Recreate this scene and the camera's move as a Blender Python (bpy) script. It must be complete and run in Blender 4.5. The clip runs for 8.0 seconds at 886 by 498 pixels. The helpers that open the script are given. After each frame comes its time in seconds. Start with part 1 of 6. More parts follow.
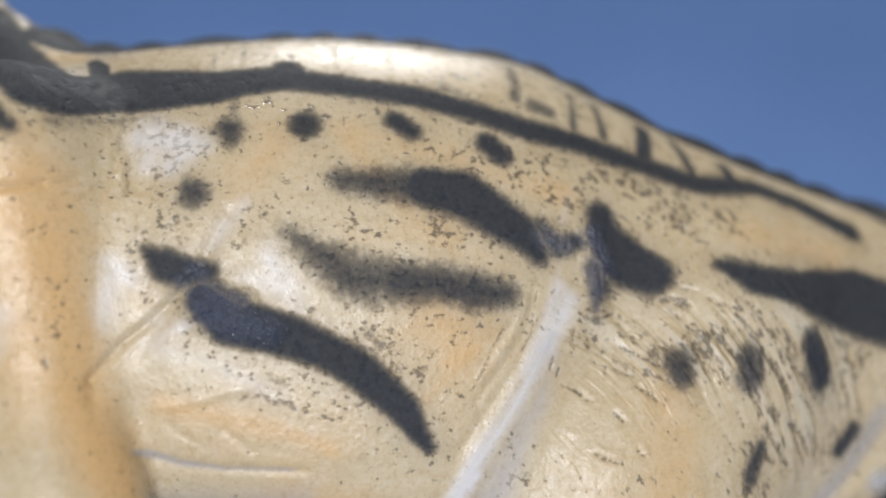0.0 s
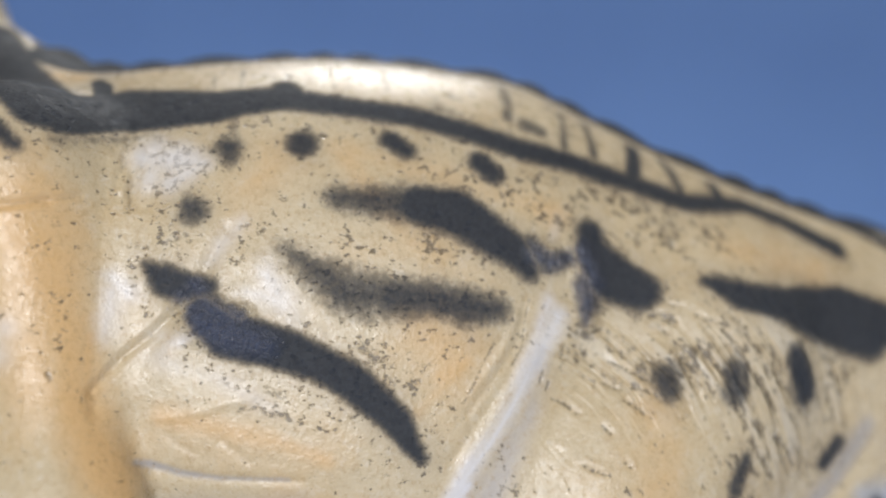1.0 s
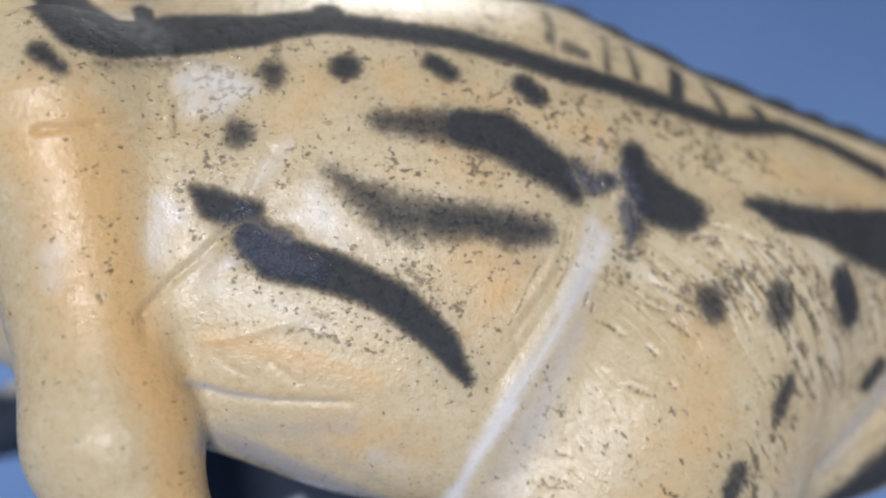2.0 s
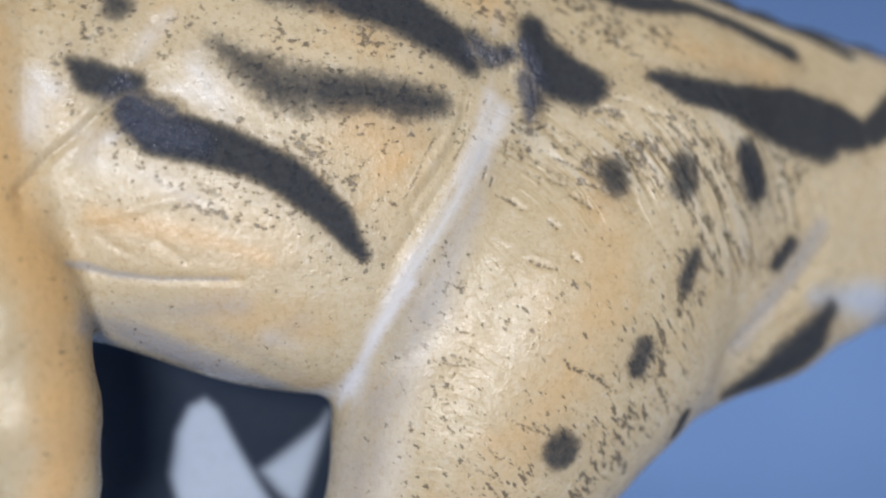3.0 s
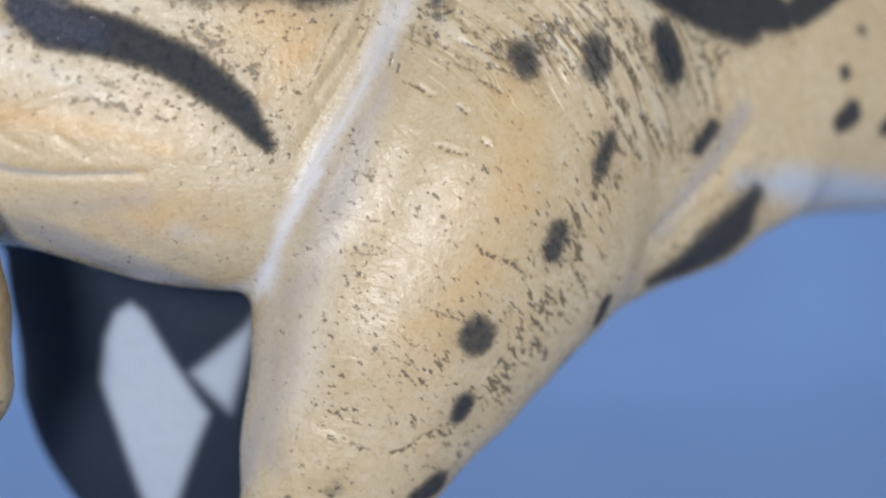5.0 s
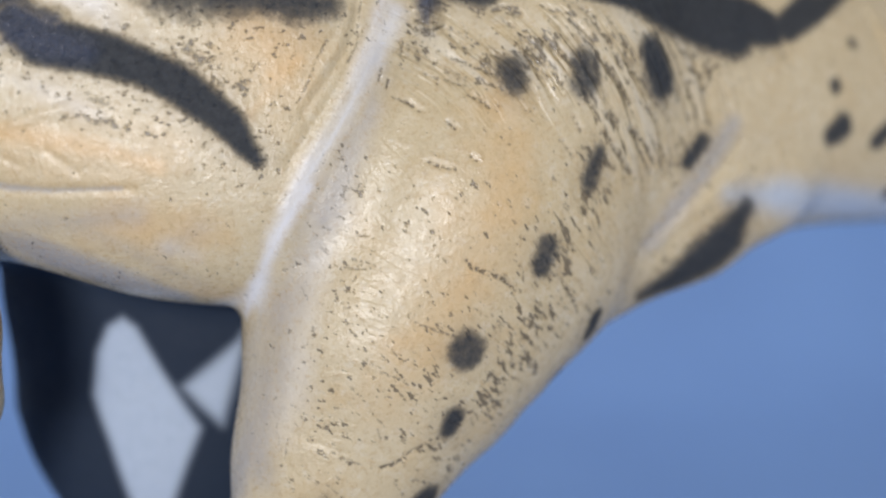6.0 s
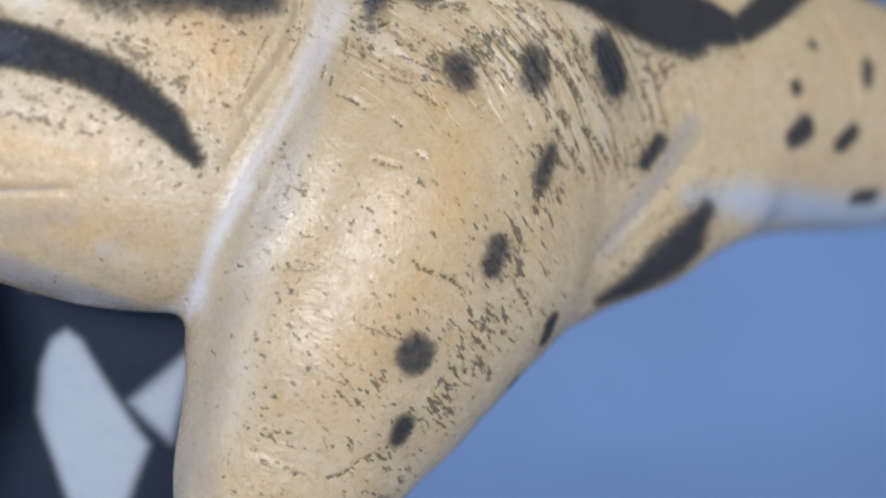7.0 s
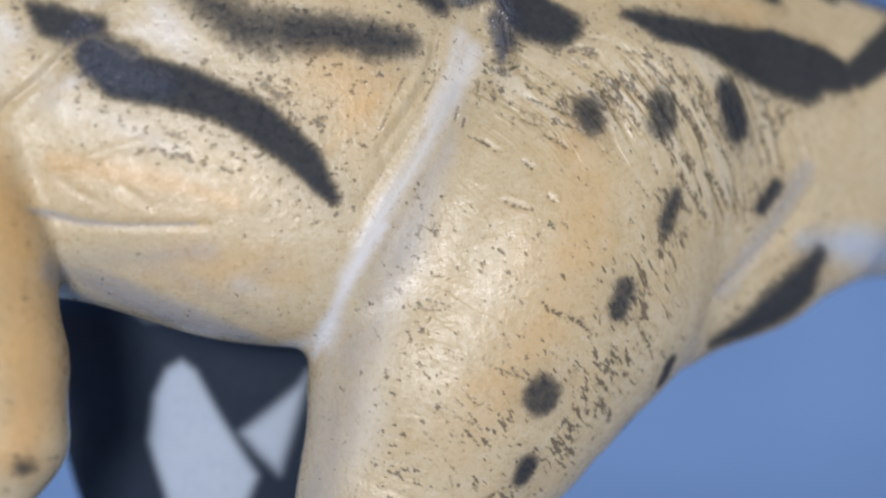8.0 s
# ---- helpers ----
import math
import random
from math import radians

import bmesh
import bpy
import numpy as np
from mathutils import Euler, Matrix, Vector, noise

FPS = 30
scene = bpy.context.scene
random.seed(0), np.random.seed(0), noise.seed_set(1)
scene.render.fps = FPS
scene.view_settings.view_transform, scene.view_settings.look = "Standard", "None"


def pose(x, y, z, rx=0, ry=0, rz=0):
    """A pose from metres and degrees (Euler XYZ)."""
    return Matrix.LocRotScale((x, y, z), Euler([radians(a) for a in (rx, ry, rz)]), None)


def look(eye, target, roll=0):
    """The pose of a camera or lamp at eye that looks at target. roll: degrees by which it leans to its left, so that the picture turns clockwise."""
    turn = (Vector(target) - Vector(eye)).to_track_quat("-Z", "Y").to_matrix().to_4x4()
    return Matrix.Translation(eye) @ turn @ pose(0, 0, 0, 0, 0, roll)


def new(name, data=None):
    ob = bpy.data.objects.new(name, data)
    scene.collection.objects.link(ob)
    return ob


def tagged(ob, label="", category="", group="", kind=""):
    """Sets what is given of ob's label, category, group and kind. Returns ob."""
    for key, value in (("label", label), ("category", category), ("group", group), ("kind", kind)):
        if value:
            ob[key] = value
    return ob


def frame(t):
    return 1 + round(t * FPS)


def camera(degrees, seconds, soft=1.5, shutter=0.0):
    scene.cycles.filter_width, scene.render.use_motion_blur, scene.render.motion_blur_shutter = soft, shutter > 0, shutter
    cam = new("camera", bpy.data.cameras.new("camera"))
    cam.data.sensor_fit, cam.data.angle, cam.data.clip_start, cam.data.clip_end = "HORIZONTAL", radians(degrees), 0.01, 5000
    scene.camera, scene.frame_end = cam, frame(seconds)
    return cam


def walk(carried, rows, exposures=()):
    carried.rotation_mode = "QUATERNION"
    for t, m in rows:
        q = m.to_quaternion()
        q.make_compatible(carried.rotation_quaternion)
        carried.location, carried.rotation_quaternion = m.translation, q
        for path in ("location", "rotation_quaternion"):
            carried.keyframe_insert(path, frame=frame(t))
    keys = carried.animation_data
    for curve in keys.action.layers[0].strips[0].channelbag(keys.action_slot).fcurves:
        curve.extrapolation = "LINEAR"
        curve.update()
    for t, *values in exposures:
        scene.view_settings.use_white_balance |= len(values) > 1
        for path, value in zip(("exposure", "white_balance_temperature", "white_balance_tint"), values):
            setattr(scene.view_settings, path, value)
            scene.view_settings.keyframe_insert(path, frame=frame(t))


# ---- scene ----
cam = camera(45.0, 8.0, soft=2.1)
PATH = [
    (0, (-0.01337, -0.12345, 0.12143), (-0.01441, -0.00385, 0.13108), 2.09),
    (0.3, (-0.01200, -0.12268, 0.11918), (-0.01291, -0.00310, 0.12924), 2.07),
    (0.5, (-0.01297, -0.12261, 0.11789), (-0.01371, -0.00301, 0.12771), 2.17),
    (0.7, (-0.01476, -0.12609, 0.12188), (-0.01688, -0.00639, 0.13006), 2.36),
    (1, (-0.01219, -0.12667, 0.12201), (-0.01365, -0.00715, 0.13268), 2.32),
    (1.2, (-0.01295, -0.12662, 0.12194), (-0.01399, -0.00708, 0.13243), 2.52),
    (1.5, (-0.01420, -0.12589, 0.12488), (-0.01546, -0.00603, 0.13039), 2.58),
    (1.7, (-0.01653, -0.12665, 0.12319), (-0.01938, -0.00675, 0.12711), 2.54),
    (2.8, (-0.00733, -0.12630, 0.10928), (-0.00850, -0.00644, 0.11489), 0.54),
    (3, (-0.00684, -0.12274, 0.10706), (-0.00650, -0.00279, 0.11037), 0.55),
    (3.2, (-0.00509, -0.12215, 0.10702), (-0.00409, -0.00217, 0.10875), 0.39),
    (3.5, (0.00001, -0.12000, 0.10499), (0.00001, 0.00000, 0.10499), -0.00),
    (3.8, (0.00035, -0.12115, 0.10506), (0.00075, -0.00120, 0.10153), -0.29),
    (4, (0.00286, -0.11960, 0.10203), (0.00239, 0.00031, 0.09735), -0.66),
    (4.2, (0.00325, -0.12039, 0.10277), (0.00332, -0.00052, 0.09715), -0.79),
    (4.5, (0.00508, -0.12098, 0.10144), (0.00504, -0.00112, 0.09571), -1.09),
    (4.7, (0.00278, -0.12136, 0.10131), (0.00302, -0.00146, 0.09649), -1.23),
    (5.8, (0.00464, -0.12215, 0.09896), (0.00434, -0.00215, 0.09862), -1.49),
    (6, (0.00467, -0.12210, 0.10154), (0.00445, -0.00211, 0.09949), -1.39),
    (6.2, (0.00200, -0.12260, 0.10187), (0.00111, -0.00261, 0.10095), -1.55),
    (6.5, (0.00318, -0.12130, 0.10039), (0.00243, -0.00131, 0.10068), -1.54),
    (6.8, (0.00603, -0.11824, 0.09865), (0.00613, 0.00176, 0.09958), -1.72),
    (7, (0.00982, -0.11850, 0.09628), (0.01015, 0.00146, 0.09954), -1.98),
    (7.2, (0.00966, -0.11813, 0.09681), (0.01094, 0.00183, 0.09959), -1.95),
    (7.5, (0.00765, -0.11802, 0.09623), (0.00809, 0.00190, 0.10059), -1.71),
    (7.7, (-0.00008, -0.11859, 0.09804), (0.00099, 0.00133, 0.10219), -1.42),
    (8, (-0.00271, -0.11979, 0.09880), (-0.00368, 0.00008, 0.10432), -0.75),
]
walk(cam, [(t, look(eye, target, roll)) for t, eye, target, roll in PATH],
     exposures=((0, -0.12), (1.7, -0.12), (2.8, -0.12), (4.5, -0.12), (8, -0.15)))
cam.data.dof.use_dof, cam.data.dof.focus_distance, cam.data.dof.aperture_fstop = True, 0.116, 6.5

# Daylight: a pale sky outside, and a key light in an unseen window added behind the camera.
world = bpy.data.worlds.new("daylight")
scene.world = world
world.use_nodes = True
sky = world.node_tree.nodes.new("ShaderNodeTexSky")
sky.sky_type, sky.sun_disc = "NISHITA", False
sky.sun_elevation, sky.sun_rotation = radians(38), radians(200)
world.node_tree.nodes["Background"].inputs["Strength"].default_value = 0.1
world.node_tree.links.new(sky.outputs["Color"], world.node_tree.nodes["Background"].inputs["Color"])
key_light = new("added_window_light", bpy.data.lights.new("added_window_light", "AREA"))
key_light.data.shape, key_light.data.size, key_light.data.size_y = "RECTANGLE", 0.38, 0.38
key_light.data.energy, key_light.data.color = 23.5, (0.985, 0.972, 0.995)
key_light.matrix_world = look((-0.04, -1.62, 0.18), (-0.02, 0, 0.10))
# Unseen overhead fill, added to brighten the lower part of the paper sweep.
added_ceiling_light = new("added_ceiling_light", bpy.data.lights.new("added_ceiling_light", "AREA"))
added_ceiling_light.data.shape, added_ceiling_light.data.size = "DISK", 0.38
added_ceiling_light.data.energy, added_ceiling_light.data.color = 19.5, (0.98, 0.99, 1.0)
added_ceiling_light.matrix_world = pose(-0.05, 0.8, 1.695)
scene.view_settings.exposure = 0.0

class Nodes:
    """A material under construction: short calls that add a node and give back its output."""

    def __init__(self, name):
        self.mat = bpy.data.materials.new(name)
        self.mat.use_nodes = True
        self.tree = self.mat.node_tree
        self.bsdf = self.tree.nodes["Principled BSDF"]

    def add(self, kind, out=0, **inputs):
        return self.fill(self.tree.nodes.new(kind), out, **inputs)

    def fill(self, node, out=0, **inputs):
        for key, value in inputs.items():
            socket = node.inputs[int(key[1:])] if key[0] == "i" and key[1:].isdigit() else node.inputs[key]
            self.put(socket, value)
        return node.outputs[out]

    def put(self, socket, value):
        if isinstance(value, bpy.types.NodeSocket):
            self.tree.links.new(value, socket)
        else:
            socket.default_value = value

    def attr(self, name):
        node = self.tree.nodes.new("ShaderNodeAttribute")
        node.attribute_name = name
        return node.outputs["Fac"]

    def math(self, op, a, b=0.0, clamp=False):
        node = self.tree.nodes.new("ShaderNodeMath")
        node.operation, node.use_clamp = op, clamp
        return self.fill(node, 0, i0=a, i1=b)

    def noise(self, vector, scale, detail=3.0, rough=0.55):
        return self.add("ShaderNodeTexNoise", 0, Vector=vector, Scale=scale, Detail=detail, Roughness=rough)

    def range(self, value, lo, hi, a=0.0, b=1.0):
        node = self.tree.nodes.new("ShaderNodeMapRange")
        node.interpolation_type = "SMOOTHSTEP"
        return self.fill(node, 0, i0=value, i1=lo, i2=hi, i3=a, i4=b)

    def mix(self, fac, a, b):
        node = self.tree.nodes.new("ShaderNodeMix")
        node.data_type = "RGBA"
        return self.fill(node, 2, i0=fac, i6=a, i7=b)

    def xyz(self, x, y, z=0.0):
        return self.add("ShaderNodeCombineXYZ", 0, i0=x, i1=y, i2=z)


def painted_skin():
    """Cream figurine paint with airbrushed warm and pale zones, dark bands and spots, ink in the creases, and tints
    for bounce light, shade and sheen.
    """
    n = Nodes("painted_skin")
    place = n.add("ShaderNodeTexCoord", 3)
    mark, pale, warm, grey = (n.attr(a) for a in ("mark", "pale", "warm", "grey"))
    fleck, wrinkle, gloss = (n.attr(a) for a in ("fleck", "wrinkle", "gloss"))
    across, along = n.attr("across"), n.attr("along")
    grain = n.noise(place, 1600.0, 4.0, 0.65)
    blotch = n.noise(place, 160.0, 4.0, 0.6)
    cloud = n.noise(place, 45.0, 3.0, 0.5)

    # ground colour
    warmth = n.range(n.math("ADD", warm, n.math("MULTIPLY", n.math("SUBTRACT", blotch, 0.5), 0.6)), 0.05, 1.0)
    tone = n.mix(n.range(cloud, 0.3, 0.7), (0.56, 0.455, 0.28, 1), (0.61, 0.51, 0.335, 1))
    tone = n.mix(n.math("MULTIPLY", n.range(blotch, 0.45, 0.72), 0.55), tone, (0.565, 0.43, 0.24, 1))
    mottle = n.noise(place, 620.0, 4.0, 0.7)
    tone = n.mix(n.math("MULTIPLY", n.range(mottle, 0.5, 0.72), 0.42), tone, (0.43, 0.335, 0.20, 1))
    tone = n.mix(n.math("MULTIPLY", n.range(mottle, 0.48, 0.30), 0.5), tone, (0.66, 0.59, 0.455, 1))
    tone = n.mix(warmth, tone, (0.66, 0.43, 0.195, 1))
    paleness = n.range(n.math("ADD", pale, n.math("MULTIPLY", n.math("SUBTRACT", blotch, 0.5), 0.6)), 0.1, 0.9)
    tone = n.mix(n.math("MULTIPLY", paleness, 0.9), tone, (0.74, 0.72, 0.69, 1))
    # bluish bounce light from the paper, put into the skin's colour
    cool_bounce = n.range(n.math("ADD", n.attr("cool_bounce"), n.math("MULTIPLY", n.math("SUBTRACT", blotch, 0.5), 0.3)), 0.05, 0.95)
    tone = n.mix(cool_bounce, tone, (0.44, 0.51, 0.61, 1))
    # grey for the shading of belly edge and grooves, put into the colour
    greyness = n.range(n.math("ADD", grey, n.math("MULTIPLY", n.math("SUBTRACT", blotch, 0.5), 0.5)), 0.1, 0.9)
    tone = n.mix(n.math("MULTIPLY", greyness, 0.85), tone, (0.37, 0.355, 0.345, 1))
    paleness = n.math("MAXIMUM", paleness, cool_bounce)
    tone = n.mix(n.range(n.math("ADD", n.attr("white"), n.math("MULTIPLY", n.math("SUBTRACT", blotch, 0.5), 0.3)), 0.1, 0.9), tone, (0.77, 0.77, 0.79, 1))
    speck = n.math("MULTIPLY", n.math("MULTIPLY", n.range(grain, 0.50, 0.72), 0.5), n.math("SUBTRACT", 1.0, paleness))
    tone = n.mix(speck, tone, (0.42, 0.28, 0.13, 1))

    # wrinkles and the ink that lies in them
    bend = n.attr("bend")
    lines = n.math("ADD", n.math("MULTIPLY", n.noise(n.xyz(n.math("MULTIPLY", n.attr("ring"), 0.62), n.math("MULTIPLY", n.attr("round"), 0.10)), 1.0, 2.0, 0.5), bend),
                   n.math("MULTIPLY", n.noise(n.xyz(n.math("MULTIPLY", across, 0.55), n.math("MULTIPLY", along, 0.16)), 1.0, 2.0, 0.5), n.math("SUBTRACT", 1.0, bend)))
    dashes = n.noise(n.xyz(n.math("MULTIPLY", across, 1.4), n.math("MULTIPLY", along, 1.05), n.math("MULTIPLY", n.add("ShaderNodeSeparateXYZ", 1, Vector=place), 300.0)), 1.0, 2.5, 0.6)
    patchy = n.noise(place, 260.0, 3.0, 0.6)
    halo = n.attr("halo")
    fleck = n.math("MAXIMUM", fleck, n.math("MULTIPLY", halo, 0.55))
    amount = n.math("MULTIPLY", fleck, n.range(patchy, 0.40, 0.60, 0.35, 1.0))
    cut = n.math("SUBTRACT", 0.665, n.math("MULTIPLY", amount, 0.23))
    ink = n.range(n.math("SUBTRACT", dashes, cut), -0.02, 0.10)
    furrow = n.math("MULTIPLY", n.range(lines, 0.46, 0.64), wrinkle)
    ink = n.math("MAXIMUM", ink, n.math("MULTIPLY", n.math("MULTIPLY", n.range(lines, 0.53, 0.62), fleck), n.math("MULTIPLY", wrinkle, n.range(dashes, 0.42, 0.60))))
    line = n.math("MULTIPLY", n.attr("ink"), n.range(n.noise(place, 1900.0, 3.0, 0.6), 0.36, 0.58, 0.15, 1.0))
    ink = n.math("MAXIMUM", ink, n.range(line, 0.12, 0.6))
    tone = n.mix(n.math("MULTIPLY", n.math("MULTIPLY", n.range(lines, 0.49, 0.38), wrinkle), 0.5), tone, (0.74, 0.69, 0.57, 1))
    tone = n.mix(n.math("MULTIPLY", n.math("MULTIPLY", ink, n.math("SUBTRACT", 1.0, n.math("MULTIPLY", paleness, 0.7))), 0.78), tone, (0.085, 0.066, 0.044, 1))

    smoke = n.math("MULTIPLY", n.range(n.math("ADD", halo, n.math("MULTIPLY", n.math("SUBTRACT", blotch, 0.5), 0.8)), 0.3, 1.1), 0.3)
    tone = n.mix(smoke, tone, (0.20, 0.16, 0.11, 1))

    # bands and spots, rough at their edges
    edge = n.math("MULTIPLY", n.math("SUBTRACT", n.noise(place, 1300.0, 4.0, 0.7), 0.5), 0.62)
    drift = n.math("MULTIPLY", n.math("SUBTRACT", mottle, 0.5), 0.35)
    body = n.range(n.math("ADD", n.math("ADD", mark, edge), n.math("ADD", drift, n.math("MULTIPLY", n.math("SUBTRACT", patchy, 0.5), 0.5))), 0.2, 0.66)
    body = n.math("MULTIPLY", body, n.range(mark, 0.03, 0.3))
    dark = n.mix(n.range(grain, 0.35, 0.7), (0.024, 0.030, 0.039, 1), (0.036, 0.043, 0.053, 1))
    # bluish sheen of the glossy patches, put into their colour
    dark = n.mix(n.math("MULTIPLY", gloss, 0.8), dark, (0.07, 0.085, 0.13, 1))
    worn = n.range(n.math("ADD", mark, n.math("MULTIPLY", edge, 0.8)), 0.45, 0.98, 0.62, 0.97)
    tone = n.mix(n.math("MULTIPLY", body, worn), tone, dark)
    # shade below the belly and on the far leg, put into the colour
    navy_shade = n.range(n.attr("navy_shade"), 0.1, 0.9)
    tone = n.mix(navy_shade, tone, (0.023, 0.033, 0.053, 1))
    body = n.math("MAXIMUM", body, navy_shade)
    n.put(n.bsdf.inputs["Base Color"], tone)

    scuff = n.range(n.noise(place, 700.0, 3.0, 0.6), 0.35, 0.65, 0.24, 0.38)
    scuff = n.math("ADD", scuff, n.math("MULTIPLY", body, 0.34))
    n.put(n.bsdf.inputs["Roughness"], n.math("SUBTRACT", scuff, n.math("MULTIPLY", gloss, 0.36)))
    n.put(n.bsdf.inputs["Specular IOR Level"], n.math("SUBTRACT", 0.42, n.math("MULTIPLY", body, 0.28)))

    crumple = n.noise(place, 800.0, 3.0, 0.65)
    height = n.math("MULTIPLY", furrow, -1.1)
    height = n.math("ADD", height, n.math("MULTIPLY", grain, 0.22))
    height = n.math("ADD", height, n.math("MULTIPLY", blotch, 0.5))
    height = n.math("ADD", height, n.math("MULTIPLY", ink, -0.15))
    height = n.math("ADD", height, n.math("MULTIPLY", n.math("MULTIPLY", crumple, gloss), 4.5))
    relief = n.add("ShaderNodeBump", 0, Strength=0.8, Distance=0.0005, Height=height)
    n.put(n.bsdf.inputs["Normal"], relief)
    n.put(n.bsdf.inputs["Coat Normal"], relief)
    n.put(n.bsdf.inputs["Coat Weight"], gloss)
    n.put(n.bsdf.inputs["Coat Roughness"], 0.1)
    return n.mat


def backdrop_paper():
    n = Nodes("blue_backdrop_paper")
    place = n.add("ShaderNodeTexCoord", 3)
    tone = n.mix(n.range(n.noise(place, 9.0, 3.0), 0.3, 0.7), (0.122, 0.232, 0.485, 1), (0.134, 0.252, 0.515, 1))
    tone = n.mix(n.math("MULTIPLY", n.noise(place, 900.0, 2.0), 0.12), tone, (0.2, 0.29, 0.52, 1))
    n.put(n.bsdf.inputs["Base Color"], tone)
    n.put(n.bsdf.inputs["Roughness"], 0.8)
    n.put(n.bsdf.inputs["Normal"], n.add("ShaderNodeBump", 0, Strength=0.15, Distance=0.0005, Height=n.noise(place, 700.0)))
    return n.mat


def plain(name, tone, worn, rough, scale):
    n = Nodes(name)
    place = n.add("ShaderNodeTexCoord", 3)
    n.put(n.bsdf.inputs["Base Color"], n.mix(n.range(n.noise(place, scale, 4.0), 0.3, 0.7), tone, worn))
    n.put(n.bsdf.inputs["Roughness"], rough)
    n.put(n.bsdf.inputs["Normal"], n.add("ShaderNodeBump", 0, Strength=0.2, Distance=0.002, Height=n.noise(place, scale * 20)))
    return n.mat


SKIN, PAPER = painted_skin(), backdrop_paper()
PLASTER = plain("white_plaster", (0.74, 0.73, 0.70, 1), (0.68, 0.67, 0.64, 1), 0.9, 3.0)
BOARDS = plain("floor_boards", (0.30, 0.20, 0.12, 1), (0.24, 0.15, 0.09, 1), 0.5, 5.0)
WOOD = plain("table_wood", (0.36, 0.24, 0.14, 1), (0.29, 0.19, 0.11, 1), 0.4, 12.0)

# The figurine's form, in millimetres: a lofted trunk and tail, limbs of tapered round rods, blended together.
SPINE_X = (-92, -84, -76, -69, -60, -45, -30, -15, -5, 5, 15, 25, 35, 45, 55, 70, 90, 120, 160)
SPINE_TOP = (32, 42, 49, 52.9, 51.6, 52.9, 53.9, 53, 51.4, 47.1, 42.9, 40, 37.6, 35.8, 34.4, 31.5, 27.5, 22, 14)
SPINE_LOW = (24, 12, 4, 0, -4, -6.3, -10.8, -12.3, -12.5, -12.6, -12.8, -12.5, -10.5, -6.5, -4.2, -3.6, -2, 2, 10)
SPINE_Y = (14, 14, 14, 14, 14, 14, 14, 14, 14, 14, 15, 17.5, 21.5, 26, 31, 39, 50, 68, 98)
SPINE_W = (2, 11, 17, 20.5, 24, 26, 24.6, 22.3, 19.8, 15.6, 13.8, 13, 13, 13, 13, 12, 9.5, 6, 2)


def eased(x, xs, ys):
    """A smooth curve through the stations."""
    xs, ys = np.array(xs, float), np.array(ys, float)
    slope = np.gradient(ys, xs)
    i = np.clip(np.searchsorted(xs, x) - 1, 0, len(xs) - 2)
    h = xs[i + 1] - xs[i]
    u = np.clip((x - xs[i]) / h, 0, 1)
    return (ys[i] * (1 + 2 * u) * (1 - u) ** 2 + ys[i + 1] * u * u * (3 - 2 * u)
            + h * slope[i] * u * (1 - u) ** 2 - h * slope[i + 1] * u * u * (1 - u))


def trunk(p):
    x = p[:, 0]
    top, low = eased(x, SPINE_X, SPINE_TOP), eased(x, SPINE_X, SPINE_LOW)
    wide, mid = eased(x, SPINE_X, SPINE_W), eased(x, SPINE_X, SPINE_Y)
    tall = (top - low) / 2
    up = (p[:, 2] - (top + low) / 2) / tall
    power = np.where(up > 0, 1.95, np.interp(x, (-75, -50, -5, 25), (2.6, 4.2, 4.2, 2.3)))
    q = (np.abs((p[:, 1] - mid) / wide) ** power + np.abs(up) ** power) ** (1 / power)
    d = (q - 1) * np.minimum(wide, tall)
    # the low crest of scutes along the back
    ripple = np.abs(np.sin(x * 0.45 + 0.8 * np.sin(x * 0.21)))
    crest = np.hypot((p[:, 1] - mid) / 1.5, (p[:, 2] - top) / (0.7 + 0.8 * ripple)) - 1
    d = melt(d, crest * 1.2, 1.2)
    return np.maximum(d, np.maximum(-92 - x, x - 160))


def rod(p, a, ra, b, rb, flat=1.0):
    """A tapered rod with round ends, squashed across (y) by flat."""
    a, b = np.array(a, float), np.array(b, float)
    s = np.array([1, 1 / flat, 1])
    q, ab = (p - a) * s, (b - a) * s
    u = np.clip(q @ ab / (ab @ ab), 0, 1)
    return (np.linalg.norm(q - u[:, None] * ab, axis=1) - (ra + (rb - ra) * u)) * min(1.0, flat)


def melt(a, b, k):
    h = np.maximum(k - np.abs(a - b), 0) / k
    return np.minimum(a, b) - h * h * k * 0.25


def chain(p, flat, k, *stations):
    d = None
    for (a, ra), (b, rb) in zip(stations, stations[1:]):
        e = rod(p, a, ra, b, rb, flat)
        d = e if d is None else melt(d, e, k)
    return d


